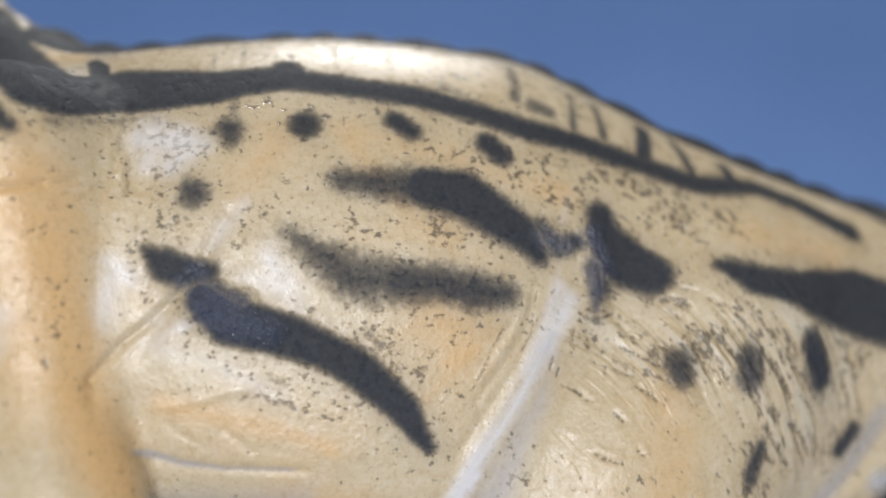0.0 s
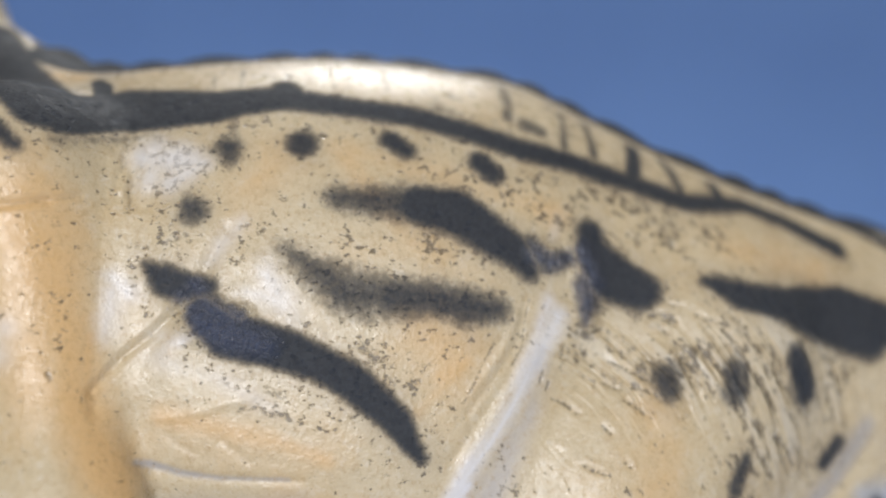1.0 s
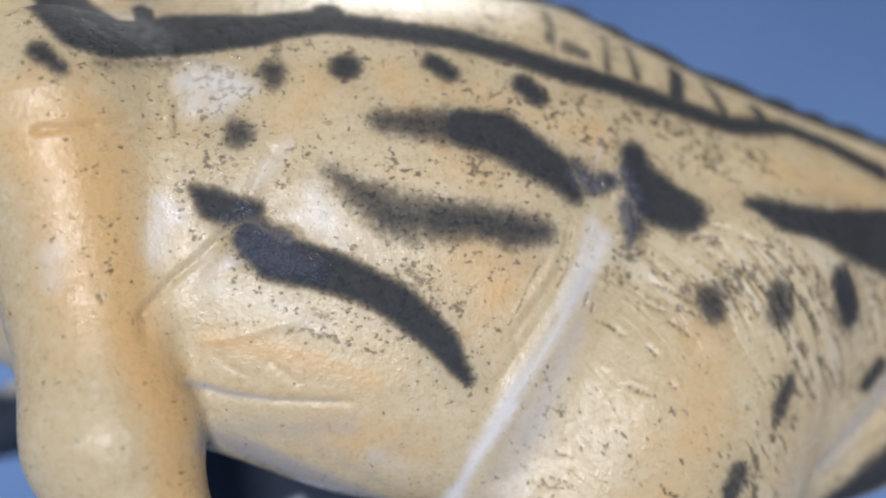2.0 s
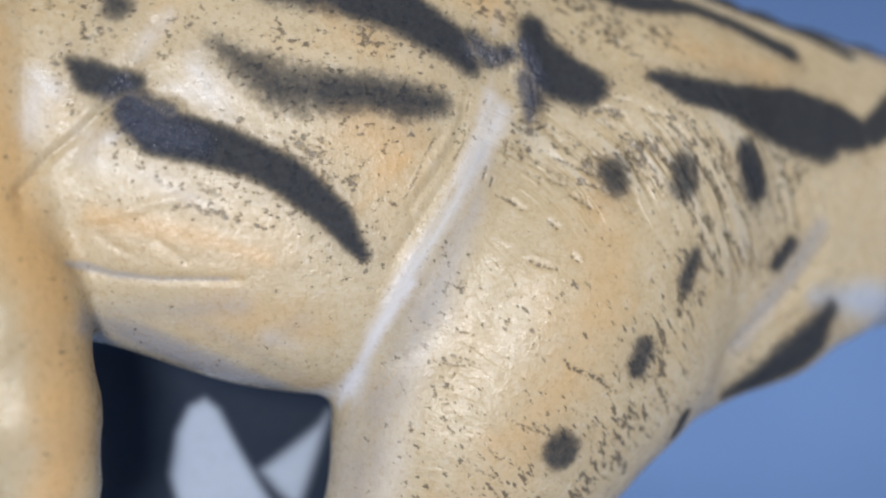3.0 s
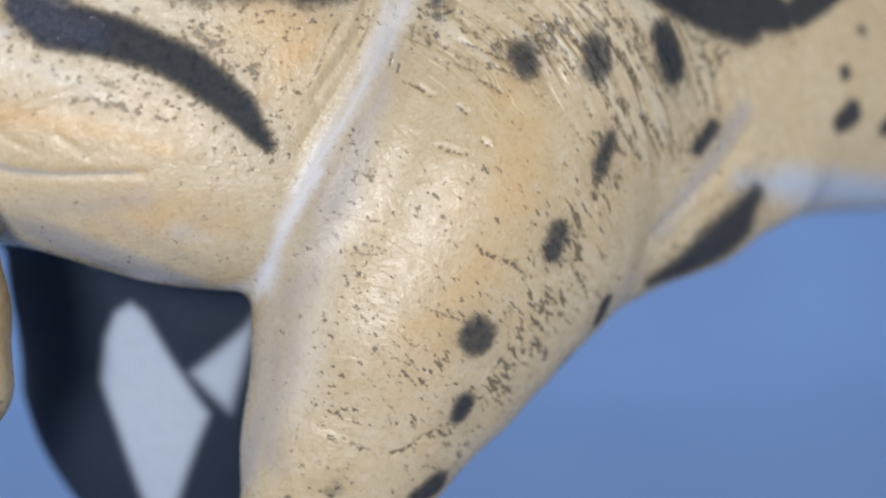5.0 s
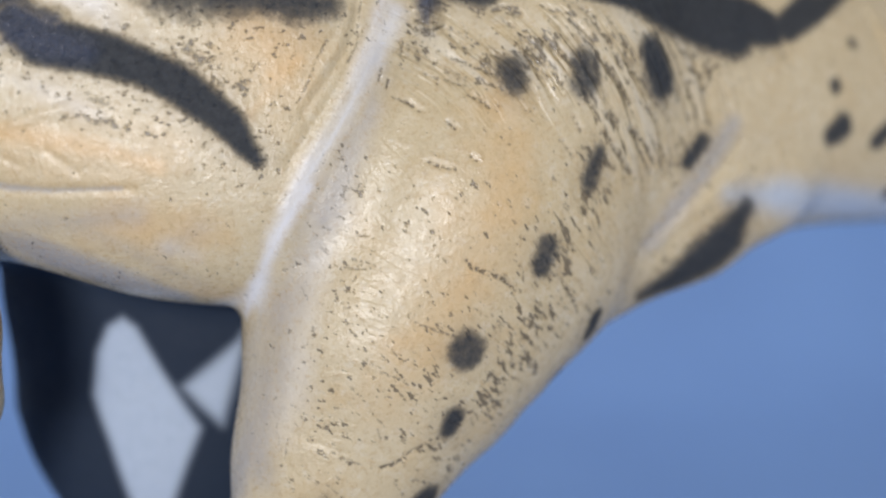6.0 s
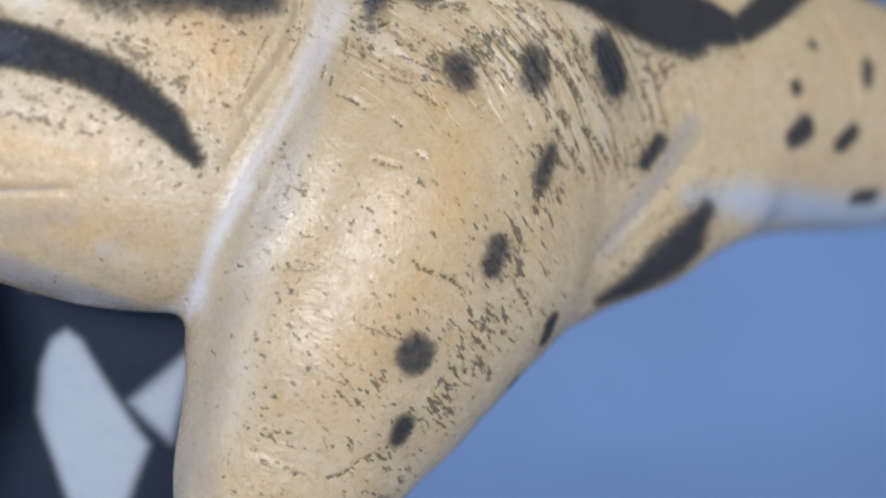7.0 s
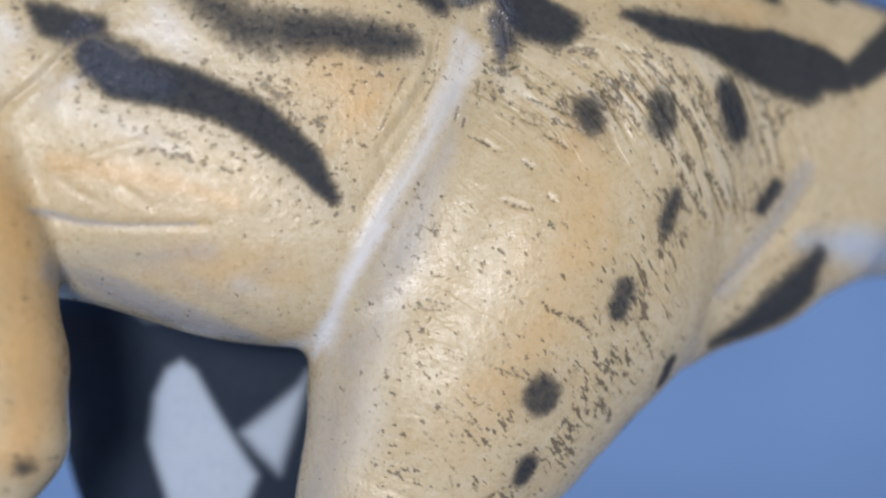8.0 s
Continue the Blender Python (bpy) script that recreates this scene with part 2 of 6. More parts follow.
def body(p):
    d = trunk(p)
    neck = chain(p, 0.85, 4, ((-84, 14, 36), 19), ((-92, 14, 55), 16.5), ((-103, 14, 80), 13), ((-118, 14, 98), 12), ((-146, 14, 97), 8))
    d = melt(d, neck, 8)
    turned = p - np.array([0, 0.16, 0]) * (p[:, :1] - 4)
    near = chain(turned, 0.7, 3, ((18, 9.5, 15), 19), ((8, 9, -2), 20.5), ((-1.3, 7.5, -15.5), 17.5), ((-7.9, 6.5, -29), 12.0), ((-14.5, 6, -43), 7.6))
    shin = chain(p, 0.9, 3, ((-14.5, 4, -43), 7), ((0, 4, -66), 6), ((-4, 3, -90), 5), ((-10, 3, -101), 6))
    d = melt(d, near, 1.8)
    # the swelling under the root of the tail
    d = melt(d, chain(p, 0.8, 3, ((26, 15, -8), 5.5), ((37, 17, -3.4), 5.8), ((47, 21, 1), 5.4)), 4)
    d = melt(d, shin, 4)
    for toe in (-12, 3, 17):
        d = melt(d, rod(p, (-8, 3, -101), 4.5, (-32, toe, -102), 3), 2)
    far = chain(p, 0.56, 3, ((0, 25, 10), 18), ((-32, 27, -9), 24), ((-35.5, 27, -26), 18.4), ((-35, 27, -47), 10), ((-37, 27, -57), 8.5))
    far = melt(far, chain(p, 0.9, 3, ((-37, 27, -57), 8), ((-24, 27, -72), 6), ((-34, 27, -92), 5), ((-38, 27, -101), 6)), 4)
    d = melt(d, far, 3)
    for toe in (13, 27, 42):
        d = melt(d, rod(p, (-36, 27, -101), 4.5, (-60, toe, -102), 3), 2)
    d = melt(d, chain(p, 0.9, 3, ((-63, -6.5, 32), 13), ((-57.5, -8, 13), 9.5)), 5)
    arm = chain(p, 0.9, 3, ((-57.5, -8, 13), 9.5), ((-53.2, -11, -3), 9), ((-49.6, -11.5, -13), 7.1),
                ((-47.2, -11.5, -20), 4.6), ((-52, -10.5, -30), 3.6), ((-60, -9.5, -36), 3.2))
    d = melt(d, arm, 1.5)
    arm = chain(p, 0.9, 3, ((-63, 34.5, 32), 13), ((-66, 36, 13), 9.5), ((-72, 38, -1), 6.5), ((-84, 37, -8), 4.5), ((-94, 34, -14), 3.4))
    d = melt(d, arm, 4.5)
    return d


# Paint zones, tints of light and shade, and folds: soft strokes that lie on the skin, each a run of (x, y, z, radius).
STROKES = []


def stroke(kind, strength, blur, run, depth=1.0):
    """depth: how much of the distance across the figurine's width counts; less lets a stroke follow a steep flank."""
    STROKES.append((kind, strength, blur, np.array(run, float), depth))


stroke("mark", 1, 1.47, [(-33.7, -2.9, 45.2, 2.34), (-25.2, -2.5, 44.4, 1.93), (-17.9, -1.9, 43.7, 1.94), (-11.9, -1.5, 42.4, 1.78), (-5.1, -0.7, 40.5, 1.87), (1.9, 2.3, 39.6, 1.76), (9.2, 4.7, 37.8, 1.64), (16.6, 6.2, 36.2, 1.67), (24.8, 10.6, 36.7, 1.40), (30.6, 12.8, 35.0, 1.44), (38.0, 14.8, 31.8, 1.84)])
stroke("mark", 1, 1.26, [(-33.4, -1.4, 46.7, 1.74), (-32.3, -1.9, 46.1, 1.57)])
stroke("mark", 1, 1.26, [(23.8, 15.1, 40.4, 1.45), (40.0, 21.4, 36.5, 1.92), (47.9, 21.9, 33.4, 2.15)])
stroke("mark", 0.7, 1.26, [(-7.2, 7.0, 49.8, 0.84), (-6.4, 1.5, 44.6, 0.96)])
stroke("mark", 0.8, 0.84, [(0.3, 7.1, 46.6, 0.50), (0.6, 2.8, 41.7, 0.64)])
stroke("mark", 0.8, 0.84, [(3.6, 8.3, 45.7, 0.59), (4.4, 4.5, 41.1, 0.74)])
stroke("mark", 0.95, 0.84, [(9.9, 9.2, 43.0, 1.11), (9.5, 5.5, 39.0, 1.24)])
stroke("mark", 0.9, 0.84, [(14.0, 10.3, 41.7, 0.78), (16.0, 7.1, 37.5, 0.76)])
stroke("mark", 0.95, 0.84, [(20.7, 11.1, 39.2, 0.87), (21.7, 9.1, 37.0, 1.21)])
stroke("mark", 0.7, 1.26, [(-4.4, 1.8, 44.0, 1.44), (-2.6, 2.3, 43.5, 1.28)])
stroke("mark", 0.6, 1.89, [(-15.3, -0.3, 45.2, 1.26), (-13.3, -0.3, 44.6, 1.10)])
stroke("mark", 0.85, 1.68, [(-38.3, -8.0, 38.1, 1.86), (-37.8, -8.4, 37.1, 1.34)])
stroke("mark", 0.9, 1.26, [(-30.2, -6.5, 39.1, 2.09)])
stroke("mark", 0.95, 1.26, [(-20.3, -4.4, 40.4, 1.51), (-18.4, -4.8, 39.1, 1.35)])
stroke("mark", 0.95, 1.26, [(-9.8, -3.2, 38.5, 1.60), (-8.3, -3.4, 37.0, 1.59)])
stroke("mark", 0.82, 1.68, [(-41.1, -11.0, 30.6, 2.03)])
stroke("mark", 0.82, 2.1, [(-26.0, -8.4, 32.9, 1.60), (-21.1, -7.7, 32.7, 2.26), (-16.7, -6.9, 32.6, 2.64)])
stroke("mark", 1, 1.47, [(-16.7, -6.9, 32.6, 2.64), (-12.2, -6.1, 32.0, 3.03), (-8.3, -5.7, 29.6, 2.66), (-5.3, -5.2, 27.9, 2.23), (-3.7, -4.9, 25.7, 1.42)])
stroke("mark", 0.8, 2.7, [(-31.4, -10.4, 27.0, 0.86), (-28.5, -10.2, 25.3, 1.86), (-24.1, -9.8, 22.4, 2.93), (-19.2, -9.1, 22.0, 2.44)])
stroke("mark", 0.86, 2.1, [(-19.2, -9.1, 22.0, 2.44), (-14.3, -8.1, 22.0, 2.24), (-10.5, -7.3, 21.2, 2.47), (-7.3, -6.5, 21.1, 1.76)])
stroke("mark", 1, 1.47, [(3.6, -0.4, 30.7, 2.03), (3.9, -0.9, 28.5, 2.48), (6.3, -0.9, 26.0, 3.42), (9.7, -1.0, 24.6, 2.81)])
stroke("mark", 0.55, 2.52, [(-3.3, -4.5, 27.0, 2.10), (-1.6, -3.8, 26.8, 2.11), (0.5, -2.7, 27.0, 1.83)])
stroke("mark", 0.8, 1.68, [(3.6, -2.2, 22.6, 1.99), (3.0, -2.7, 19.9, 0.76)])
stroke("mark", 1, 1.26, [(17.9, 0.4, 25.9, 0.96), (21.7, 0.8, 24.1, 1.78), (27.8, 3.3, 23.4, 2.33), (35.1, 8.1, 22.4, 3.33)])
stroke("mark", 1, 1.26, [(30.9, 5.4, 23.9, 2.74), (37.6, 10.5, 23.8, 3.21), (44.1, 13.4, 21.9, 3.31), (46.6, 14.5, 21.4, 2.65)])
stroke("mark", 1, 1.26, [(49.2, 15.8, 21.6, 2.15), (53.3, 18.8, 24.6, 2.59), (59.8, 26.0, 29.8, 2.75)])
stroke("mark", 0.82, 1.68, [(12.5, -2.7, 14.2, 2.11), (12.9, -2.7, 13.2, 1.96)])
stroke("mark", 0.82, 1.89, [(21.0, -1.0, 15.5, 1.72), (21.1, -0.9, 13.0, 2.01)])
stroke("mark", 0.95, 1.68, [(29.6, 3.0, 16.9, 2.27), (30.8, 3.7, 13.4, 2.51)])
stroke("mark", 0.82, 1.26, [(22.6, -0.0, 5.0, 1.20), (21.3, -0.6, 1.8, 1.49)])
stroke("mark", 0.82, 1.26, [(16.2, -2.7, -5.4, 1.60), (15.5, -2.6, -7.7, 1.53)])
stroke("mark", 0.82, 1.26, [(6.7, -3.6, -16.9, 2.53)])
stroke("mark", 0.90, 1.05, [(5.1, -2.1, -24.5, 1.48), (4.6, -1.8, -25.9, 1.26)])
stroke("mark", 0.90, 1.05, [(36.8, 9.0, 6.7, 1.23), (35.0, 8.4, 4.1, 1.22)])
stroke("mark", 0.90, 1.05, [(22.4, 4.8, -14.1, 1.25), (21.7, 6.0, -16.3, 1.19)])
stroke("mark", 0.90, 1.05, [(17.8, 8.2, -21.5, 1.05)])
stroke("mark", 0.9, 1.26, [(1.7, 1.4, -34.5, 2.17), (-0.3, 0.4, -35.8, 1.69)])
stroke("mark", 0.6, 1.68, [(-9.4, -4.3, -33.6, 1.49)])
stroke("mark", 0.9, 1.05, [(59.7, 21.2, 20.2, 0.93)])
stroke("mark", 0.9, 1.05, [(56.5, 18.8, 14.3, 1.17)])
stroke("mark", 0.95, 1.26, [(57.8, 19.9, 9.1, 1.99), (56.0, 19.2, 7.8, 1.61)])
stroke("mark", 0.95, 1.26, [(65.9, 24.7, 8.9, 1.52), (63.8, 23.8, 7.3, 1.50)])
stroke("mark", 0.9, 1.26, [(69.2, 26.9, 18.2, 1.37), (68.7, 26.3, 16.0, 1.16)])
stroke("mark", 0.9, 1.05, [(67.5, 29.0, 0.4, 1.36), (70.6, 30.7, 0.6, 1.38)])
stroke("mark", 0.9, 1.26, [(-61.1, -16.8, 37.8, 1.47), (-58.6, -16.9, 36.0, 1.02)])
stroke("mark", 0.8, 1.26, [(-44.6, -15.3, -22.2, 1.12)])
stroke("pale", 0.7, 3, [(-46.3, -8.5, 37.8, 1.95), (-46.2, -10.2, 33.8, 1.53)])
stroke("pale", 0.7, 3, [(-48.7, -12.8, 21.2, 1.37), (-49.1, -13.3, 16.5, 1.12)])
stroke("pale", 0.6, 3, [(-32.7, -10.8, 25.1, 0.99), (-29.5, -10.5, 19.7, 1.48)])
stroke("pale", 0.6, 3, [(-43.6, -12.0, 16.7, 0.99)])
stroke("pale", 0.35, 2, [(-1.6, -3.9, 26.2, 1.30)])
stroke("pale", 0.6, 3, [(-58.3, -16.8, 16.7, 1.49)])
stroke("pale", 0.5, 2, [(-0.3, -1.9, 32.2, 0.66), (-1.0, -2.9, 29.8, 0.52)])
stroke("pale", 0.95, 2.2, [(-0.2, -3.8, 20.5, 1.25), (-5.1, -6.0, 10.5, 0.73), (-9.9, -6.9, 2.8, 0.72), (-13.7, -6.6, -3.6, 0.73), (-17.1, -3.2, -11.0, 0.75)])
stroke("pale", 0.7, 2.5, [(-21.3, 1.3, -11.9, 1.31), (-17.7, -3.1, -10.7, 1.00)])
# blue bounce along the tail's underside, painted in
stroke("cool_bounce", 0.75, 3, [(40.0, 12.7, 0.1, 1.14), (47.5, 17.2, 0.2, 2.68), (56.9, 24.1, -1.1, 3.18), (67.0, 30.9, -1.8, 3.38), (74.3, 35.6, -1.8, 3.53)])
# shaded groove at the thigh's front, painted grey
stroke("grey", 0.6, 3, [(-2.0, -4.7, 16.6, 0.74), (-5.8, -6.3, 6.3, 0.97), (-10.2, -6.4, -2.5, 1.33), (-13.0, -5.0, -9.6, 1.84), (-15.2, -3.1, -19.2, 2.26), (-16.8, -4.0, -29.9, 2.52)])
# shading along the belly's lower edge, painted grey
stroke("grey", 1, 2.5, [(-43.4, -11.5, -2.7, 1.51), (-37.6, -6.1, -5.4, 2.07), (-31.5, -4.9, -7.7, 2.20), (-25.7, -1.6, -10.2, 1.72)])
stroke("grey", 0.7, 2, [(30.0, 8.0, -5.9, 1.62), (34.4, 9.1, 0.7, 1.38), (37.5, 9.9, 4.8, 0.98)])
stroke("warm", 0.8, 6.00, [(-59.1, -17.4, 29.3, 6.97), (-55.7, -16.3, 23.8, 6.07), (-54.2, -16.8, 11.7, 5.17), (-49.2, -15.4, 7.2, 2.59), (-46.5, -15.5, 2.7, 2.58)])
stroke("warm", 0.7, 4.50, [(-45.5, -15.8, 0.0, 2.56), (-43.9, -15.0, -8.0, 3.43), (-43.6, -15.4, -16.6, 3.45)])
stroke("warm", 0.6, 6.00, [(-14.1, -8.1, 17.3, 5.23), (-12.7, -7.8, 13.0, 4.38)])
stroke("warm", 0.55, 6.00, [(-32.6, -7.7, 37.2, 3.58), (-35.8, -9.7, 33.0, 3.52)])
stroke("warm", 0.5, 6.00, [(-24.4, -9.5, 26.7, 2.60), (-14.6, -7.5, 27.9, 2.63), (-10.7, -7.1, 25.0, 1.76)])
stroke("warm", 0.5, 6.00, [(-43.7, -11.4, 5.8, 1.76), (-36.5, -10.9, 4.9, 2.62), (-25.8, -9.8, 5.3, 3.48)])
stroke("warm", 0.5, 7.00, [(11.4, -4.4, 2.9, 4.24), (9.3, -5.0, -4.3, 5.04), (6.1, -4.6, -11.4, 4.22), (-1.4, -4.9, -21.9, 3.40)])
stroke("warm", 0.5, 4.50, [(-30.0, -8.9, -2.0, 3.46), (-22.2, -7.8, -3.4, 3.41)])
stroke("warm", 0.5, 4.50, [(-23.0, -3.6, -9.2, 2.12), (-19.7, -2.3, -10.6, 1.77)])
stroke("warm", 0.7, 3.00, [(-62.9, 2.3, 48.1, 2.07), (-59.4, 2.4, 48.0, 1.44)])
stroke("warm", 0.5, 4.50, [(21.6, 3.7, 30.3, 2.99), (34.3, 10.2, 28.4, 3.21)])
stroke("fleck", 0.75, 4, [(-43.6, -9.1, 36.5, 3.85), (-43.0, -11.8, 27.0, 3.12)])
stroke("fleck", 0.8, 3, [(-34.3, -10.4, 29.3, 1.86), (-36.3, -11.3, 25.5, 0.99)])
stroke("fleck", 0.8, 4, [(-24.4, -9.4, 27.4, 1.86), (-17.1, -8.1, 27.8, 1.87), (-10.7, -6.9, 26.3, 1.26)])
stroke("fleck", 0.8, 4, [(-16.3, -5.3, 37.0, 2.58), (-8.4, -4.5, 34.2, 2.59), (-4.4, -3.1, 34.6, 1.31)])
stroke("fleck", 1.0, 3, [(2.6, 0.6, 35.3, 2.04), (9.6, 2.3, 33.1, 2.49), (18.2, 4.1, 32.6, 2.13)])
stroke("fleck", 0.8, 3, [(-28.7, -10.5, 17.3, 1.23), (-21.4, -9.5, 15.2, 1.85), (-28.4, -10.4, 11.3, 1.85), (-31.9, -10.8, 9.3, 1.24), (-24.7, -9.9, 9.0, 1.24)])
stroke("fleck", 0.5, 3, [(-16.3, -8.6, 12.3, 3.11), (-11.2, -7.5, 9.4, 1.26)])
stroke("fleck", 0.5, 5, [(-55.6, -16.3, 22.6, 3.10), (-54.2, -16.1, 16.3, 3.09)])
stroke("fleck", 0.4, 5, [(-48.9, -10.1, 35.5, 3.86), (-47.7, -12.2, 26.1, 2.51)])
stroke("fleck", 0.95, 5, [(2.1, -3.2, 18.1, 2.51), (9.4, -2.8, 14.8, 3.12), (18.1, -1.6, 16.0, 3.80), (24.4, 0.2, 13.6, 3.86)])
stroke("fleck", 0.95, 5, [(24.2, 0.8, 6.1, 3.84), (20.0, -1.2, -2.1, 3.74), (17.2, -1.7, -8.2, 3.71), (13.9, -0.6, -15.5, 3.74), (9.3, -0.6, -22.8, 3.14), (4.1, -0.4, -28.9, 3.17)])
stroke("fleck", 0.5, 5, [(-5.3, -6.3, 3.3, 1.80), (-6.7, -6.1, -4.4, 2.40), (-7.1, -5.7, -14.5, 3.02), (-8.7, -5.0, -25.2, 3.07)])
stroke("fleck", 0.6, 6, [(4.8, -4.5, -15.0, 3.62), (-1.6, -4.3, -24.4, 3.67)])
stroke("fleck", 0.35, 8, [(5.3, -5.6, -0.0, 4.79)])
stroke("wrinkle", 1, 6, [(2.1, -3.2, 18.1, 2.51), (9.4, -2.8, 14.8, 3.74), (18.1, -1.6, 16.0, 3.80), (25.8, 0.8, 13.7, 3.88), (28.4, 3.2, 6.3, 2.62)])
stroke("wrinkle", 0.12, 6, [(0.7, -5.5, 4.3, 3.62), (-0.8, -5.8, -4.0, 3.59), (-3.5, -5.9, -14.6, 3.60), (-6.3, -4.8, -25.3, 3.68)])
stroke("wrinkle", 0.4, 6, [(20.6, -0.7, -3.3, 3.75), (13.9, -0.6, -15.5, 3.74)])
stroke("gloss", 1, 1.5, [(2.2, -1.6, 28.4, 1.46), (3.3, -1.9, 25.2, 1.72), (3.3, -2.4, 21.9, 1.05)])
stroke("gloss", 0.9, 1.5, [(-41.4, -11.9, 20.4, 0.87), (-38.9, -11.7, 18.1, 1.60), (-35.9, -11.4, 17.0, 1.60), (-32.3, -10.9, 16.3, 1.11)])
stroke("fold", -0.45, 1.4, [(-49.0, -14.6, 8.9, 0.37), (-44.7, -12.1, 14.8, 0.37), (-40.2, -11.9, 21.1, 0.37), (-38.7, -11.6, 25.4, 0.31), (-37.2, -11.0, 28.5, 0.31)])
stroke("fold", 0.25, 2.5, [(-47.6, -13.2, 8.2, 0.50), (-42.3, -11.9, 14.3, 0.62), (-37.2, -11.6, 20.6, 0.49), (-35.2, -11.1, 25.6, 0.49)])
stroke("fold", -0.5, 4.0, [(-50.7, -11.2, 35.3, 0.64), (-50.1, -13.1, 26.0, 0.63), (-49.7, -13.6, 16.4, 0.62), (-49.2, -14.6, 9.4, 0.62)])
stroke("fold", -0.25, 1.2, [(-2.8, -5.0, 19.0, 0.43), (-7.4, -6.5, 11.0, 0.43), (-11.6, -7.3, 4.5, 0.42)])
stroke("fold", -0.5, 0.8, [(63.0, 25.3, 25.6, 0.33), (65.7, 25.0, 20.1, 0.33), (66.5, 24.8, 13.1, 0.33)])
stroke("fold", -0.4, 0.8, [(-49.0, -9.8, 36.2, 0.26), (-47.0, -11.2, 30.5, 0.25)])
stroke("fold", -0.4, 0.8, [(-46.2, -8.8, 37.1, 0.26), (-46.1, -11.2, 30.6, 0.25)])
stroke("fold", -0.4, 0.8, [(-60.7, -17.7, 29.3, 0.25), (-55.2, -15.8, 30.4, 0.25)])
stroke("mark", 0.6, 0.84, [(-42.1, 0.0, 48.2, 0.40), (-41.5, -2.8, 45.7, 0.39)])
stroke("mark", 0.6, 0.84, [(-39.0, 1.5, 49.3, 0.41), (-38.6, -1.9, 46.5, 0.32)])
stroke("mark", 0.55, 1.05, [(-28.7, 3.6, 50.6, 0.41), (-27.6, -0.3, 47.3, 0.40)])
stroke("mark", 0.55, 1.05, [(-22.2, 4.6, 50.8, 0.33), (-21.2, 0.7, 47.5, 0.48)])
stroke("mark", 0.5, 1.05, [(-13.4, 1.8, 47.1, 0.64)])
stroke("fleck", 0.6, 3, [(-47.5, -1.0, 47.0, 1.40), (-35.7, 0.4, 48.5, 1.39), (-22.3, 1.9, 48.7, 1.66), (-11.3, 2.5, 47.3, 1.67), (-3.0, 2.7, 44.2, 1.39)])
stroke("fleck", 0.5, 4, [(-48.2, -11.5, 30.4, 3.80), (-45.4, -11.9, 26.3, 2.50)])
stroke("fleck", 1, 1.5, [(-36.4, -11.2, 26.1, 0.74), (-34.2, -10.5, 29.0, 0.87)])
stroke("grey", 0.6, 3, [(-17.4, -3.4, -25.0, 2.31), (-19.8, -2.1, -31.6, 2.37), (-26.4, 21.4, -43.4, 2.88)])
stroke("pale", 1, 0.8, [(-2.6, -4.9, 16.0, 0.37), (-5.1, -6.0, 10.5, 0.43), (-7.5, -6.6, 6.3, 0.42), (-9.9, -6.9, 2.8, 0.36), (-13.1, -6.6, -3.0, 0.36), (-16.2, -4.3, -9.5, 0.37)])
stroke("pale", 0.6, 2.5, [(-24.9, -7.5, -4.6, 1.23), (-22.5, -6.9, -5.5, 0.99)])
stroke("grey", 0.5, 3, [(-24.9, -7.4, -4.9, 1.51), (-21.2, -8.0, -2.4, 0.99)])
stroke("fleck", 1, 2, [(5.4, 1.5, 34.2, 1.64), (11.0, 2.5, 32.8, 1.67), (18.2, 3.8, 32.2, 1.42), (7.4, 0.8, 30.8, 1.09)])
stroke("fleck", 0.9, 2, [(-31.9, -10.8, 9.3, 0.87), (-28.3, -10.3, 8.8, 0.87), (-23.5, -9.7, 8.1, 0.74), (-33.3, -11.0, 12.3, 0.74)])
stroke("fleck", 0.8, 2, [(-8.4, -4.3, 34.9, 1.30), (-4.4, -2.8, 35.3, 1.31), (-13.7, -4.9, 36.5, 1.03)])

stroke("grey", 0.75, 1.82, [(30.3, 9.1, -5.5, 1.26), (33.8, 9.6, -0.6, 1.55), (37.9, 10.5, 4.5, 1.58), (40.9, 11.3, 9.0, 1.31)], 0.4)
stroke("pale", 0.45, 2.84, [(-3.0, -5.0, 9.8, 1.22), (-6.3, -5.7, 1.3, 2.42), (-9.3, -5.2, -7.2, 2.74), (-11.7, -5.3, -16.9, 2.77), (-13.7, -4.3, -25.6, 2.52)], 0.4)
stroke("cool_bounce", 0.38, 2.80, [(-15.3, -4.1, -8.7, 1.13), (-17.1, -2.1, -16.3, 1.80), (-18.0, -1.9, -24.0, 2.08), (-20.1, -0.4, -32.0, 2.00), (-27.2, 21.7, -43.3, 2.24)], 0.4)
stroke("crease", -0.3, 0.76, [(-4.0, -5.3, 22.8, 0.19), (-4.6, -5.7, 18.3, 0.19), (-5.8, -6.0, 15.8, 0.19), (-7.9, -6.6, 12.6, 0.19), (-10.3, -7.2, 9.4, 0.19)], 0.4)
stroke("crease", 0.2, 0.57, [(-5.0, -5.8, 20.9, 0.25), (-6.2, -6.2, 17.3, 0.32), (-7.7, -6.6, 14.8, 0.32), (-9.8, -7.1, 11.9, 0.25)], 0.4)
stroke("ink", 0.55, 0.32, [(-3.7, -5.2, 22.5, 0.13), (-4.1, -5.5, 19.6, 0.19), (-4.2, -5.4, 17.4, 0.13), (-5.4, -5.8, 15.0, 0.19)], 0.4)
stroke("ink", 0.6, 0.31, [(-7.5, -6.6, 17.3, 0.19), (-8.7, -6.9, 15.0, 0.13), (-9.4, -7.1, 13.1, 0.19), (-10.7, -7.3, 10.6, 0.13)], 0.4)
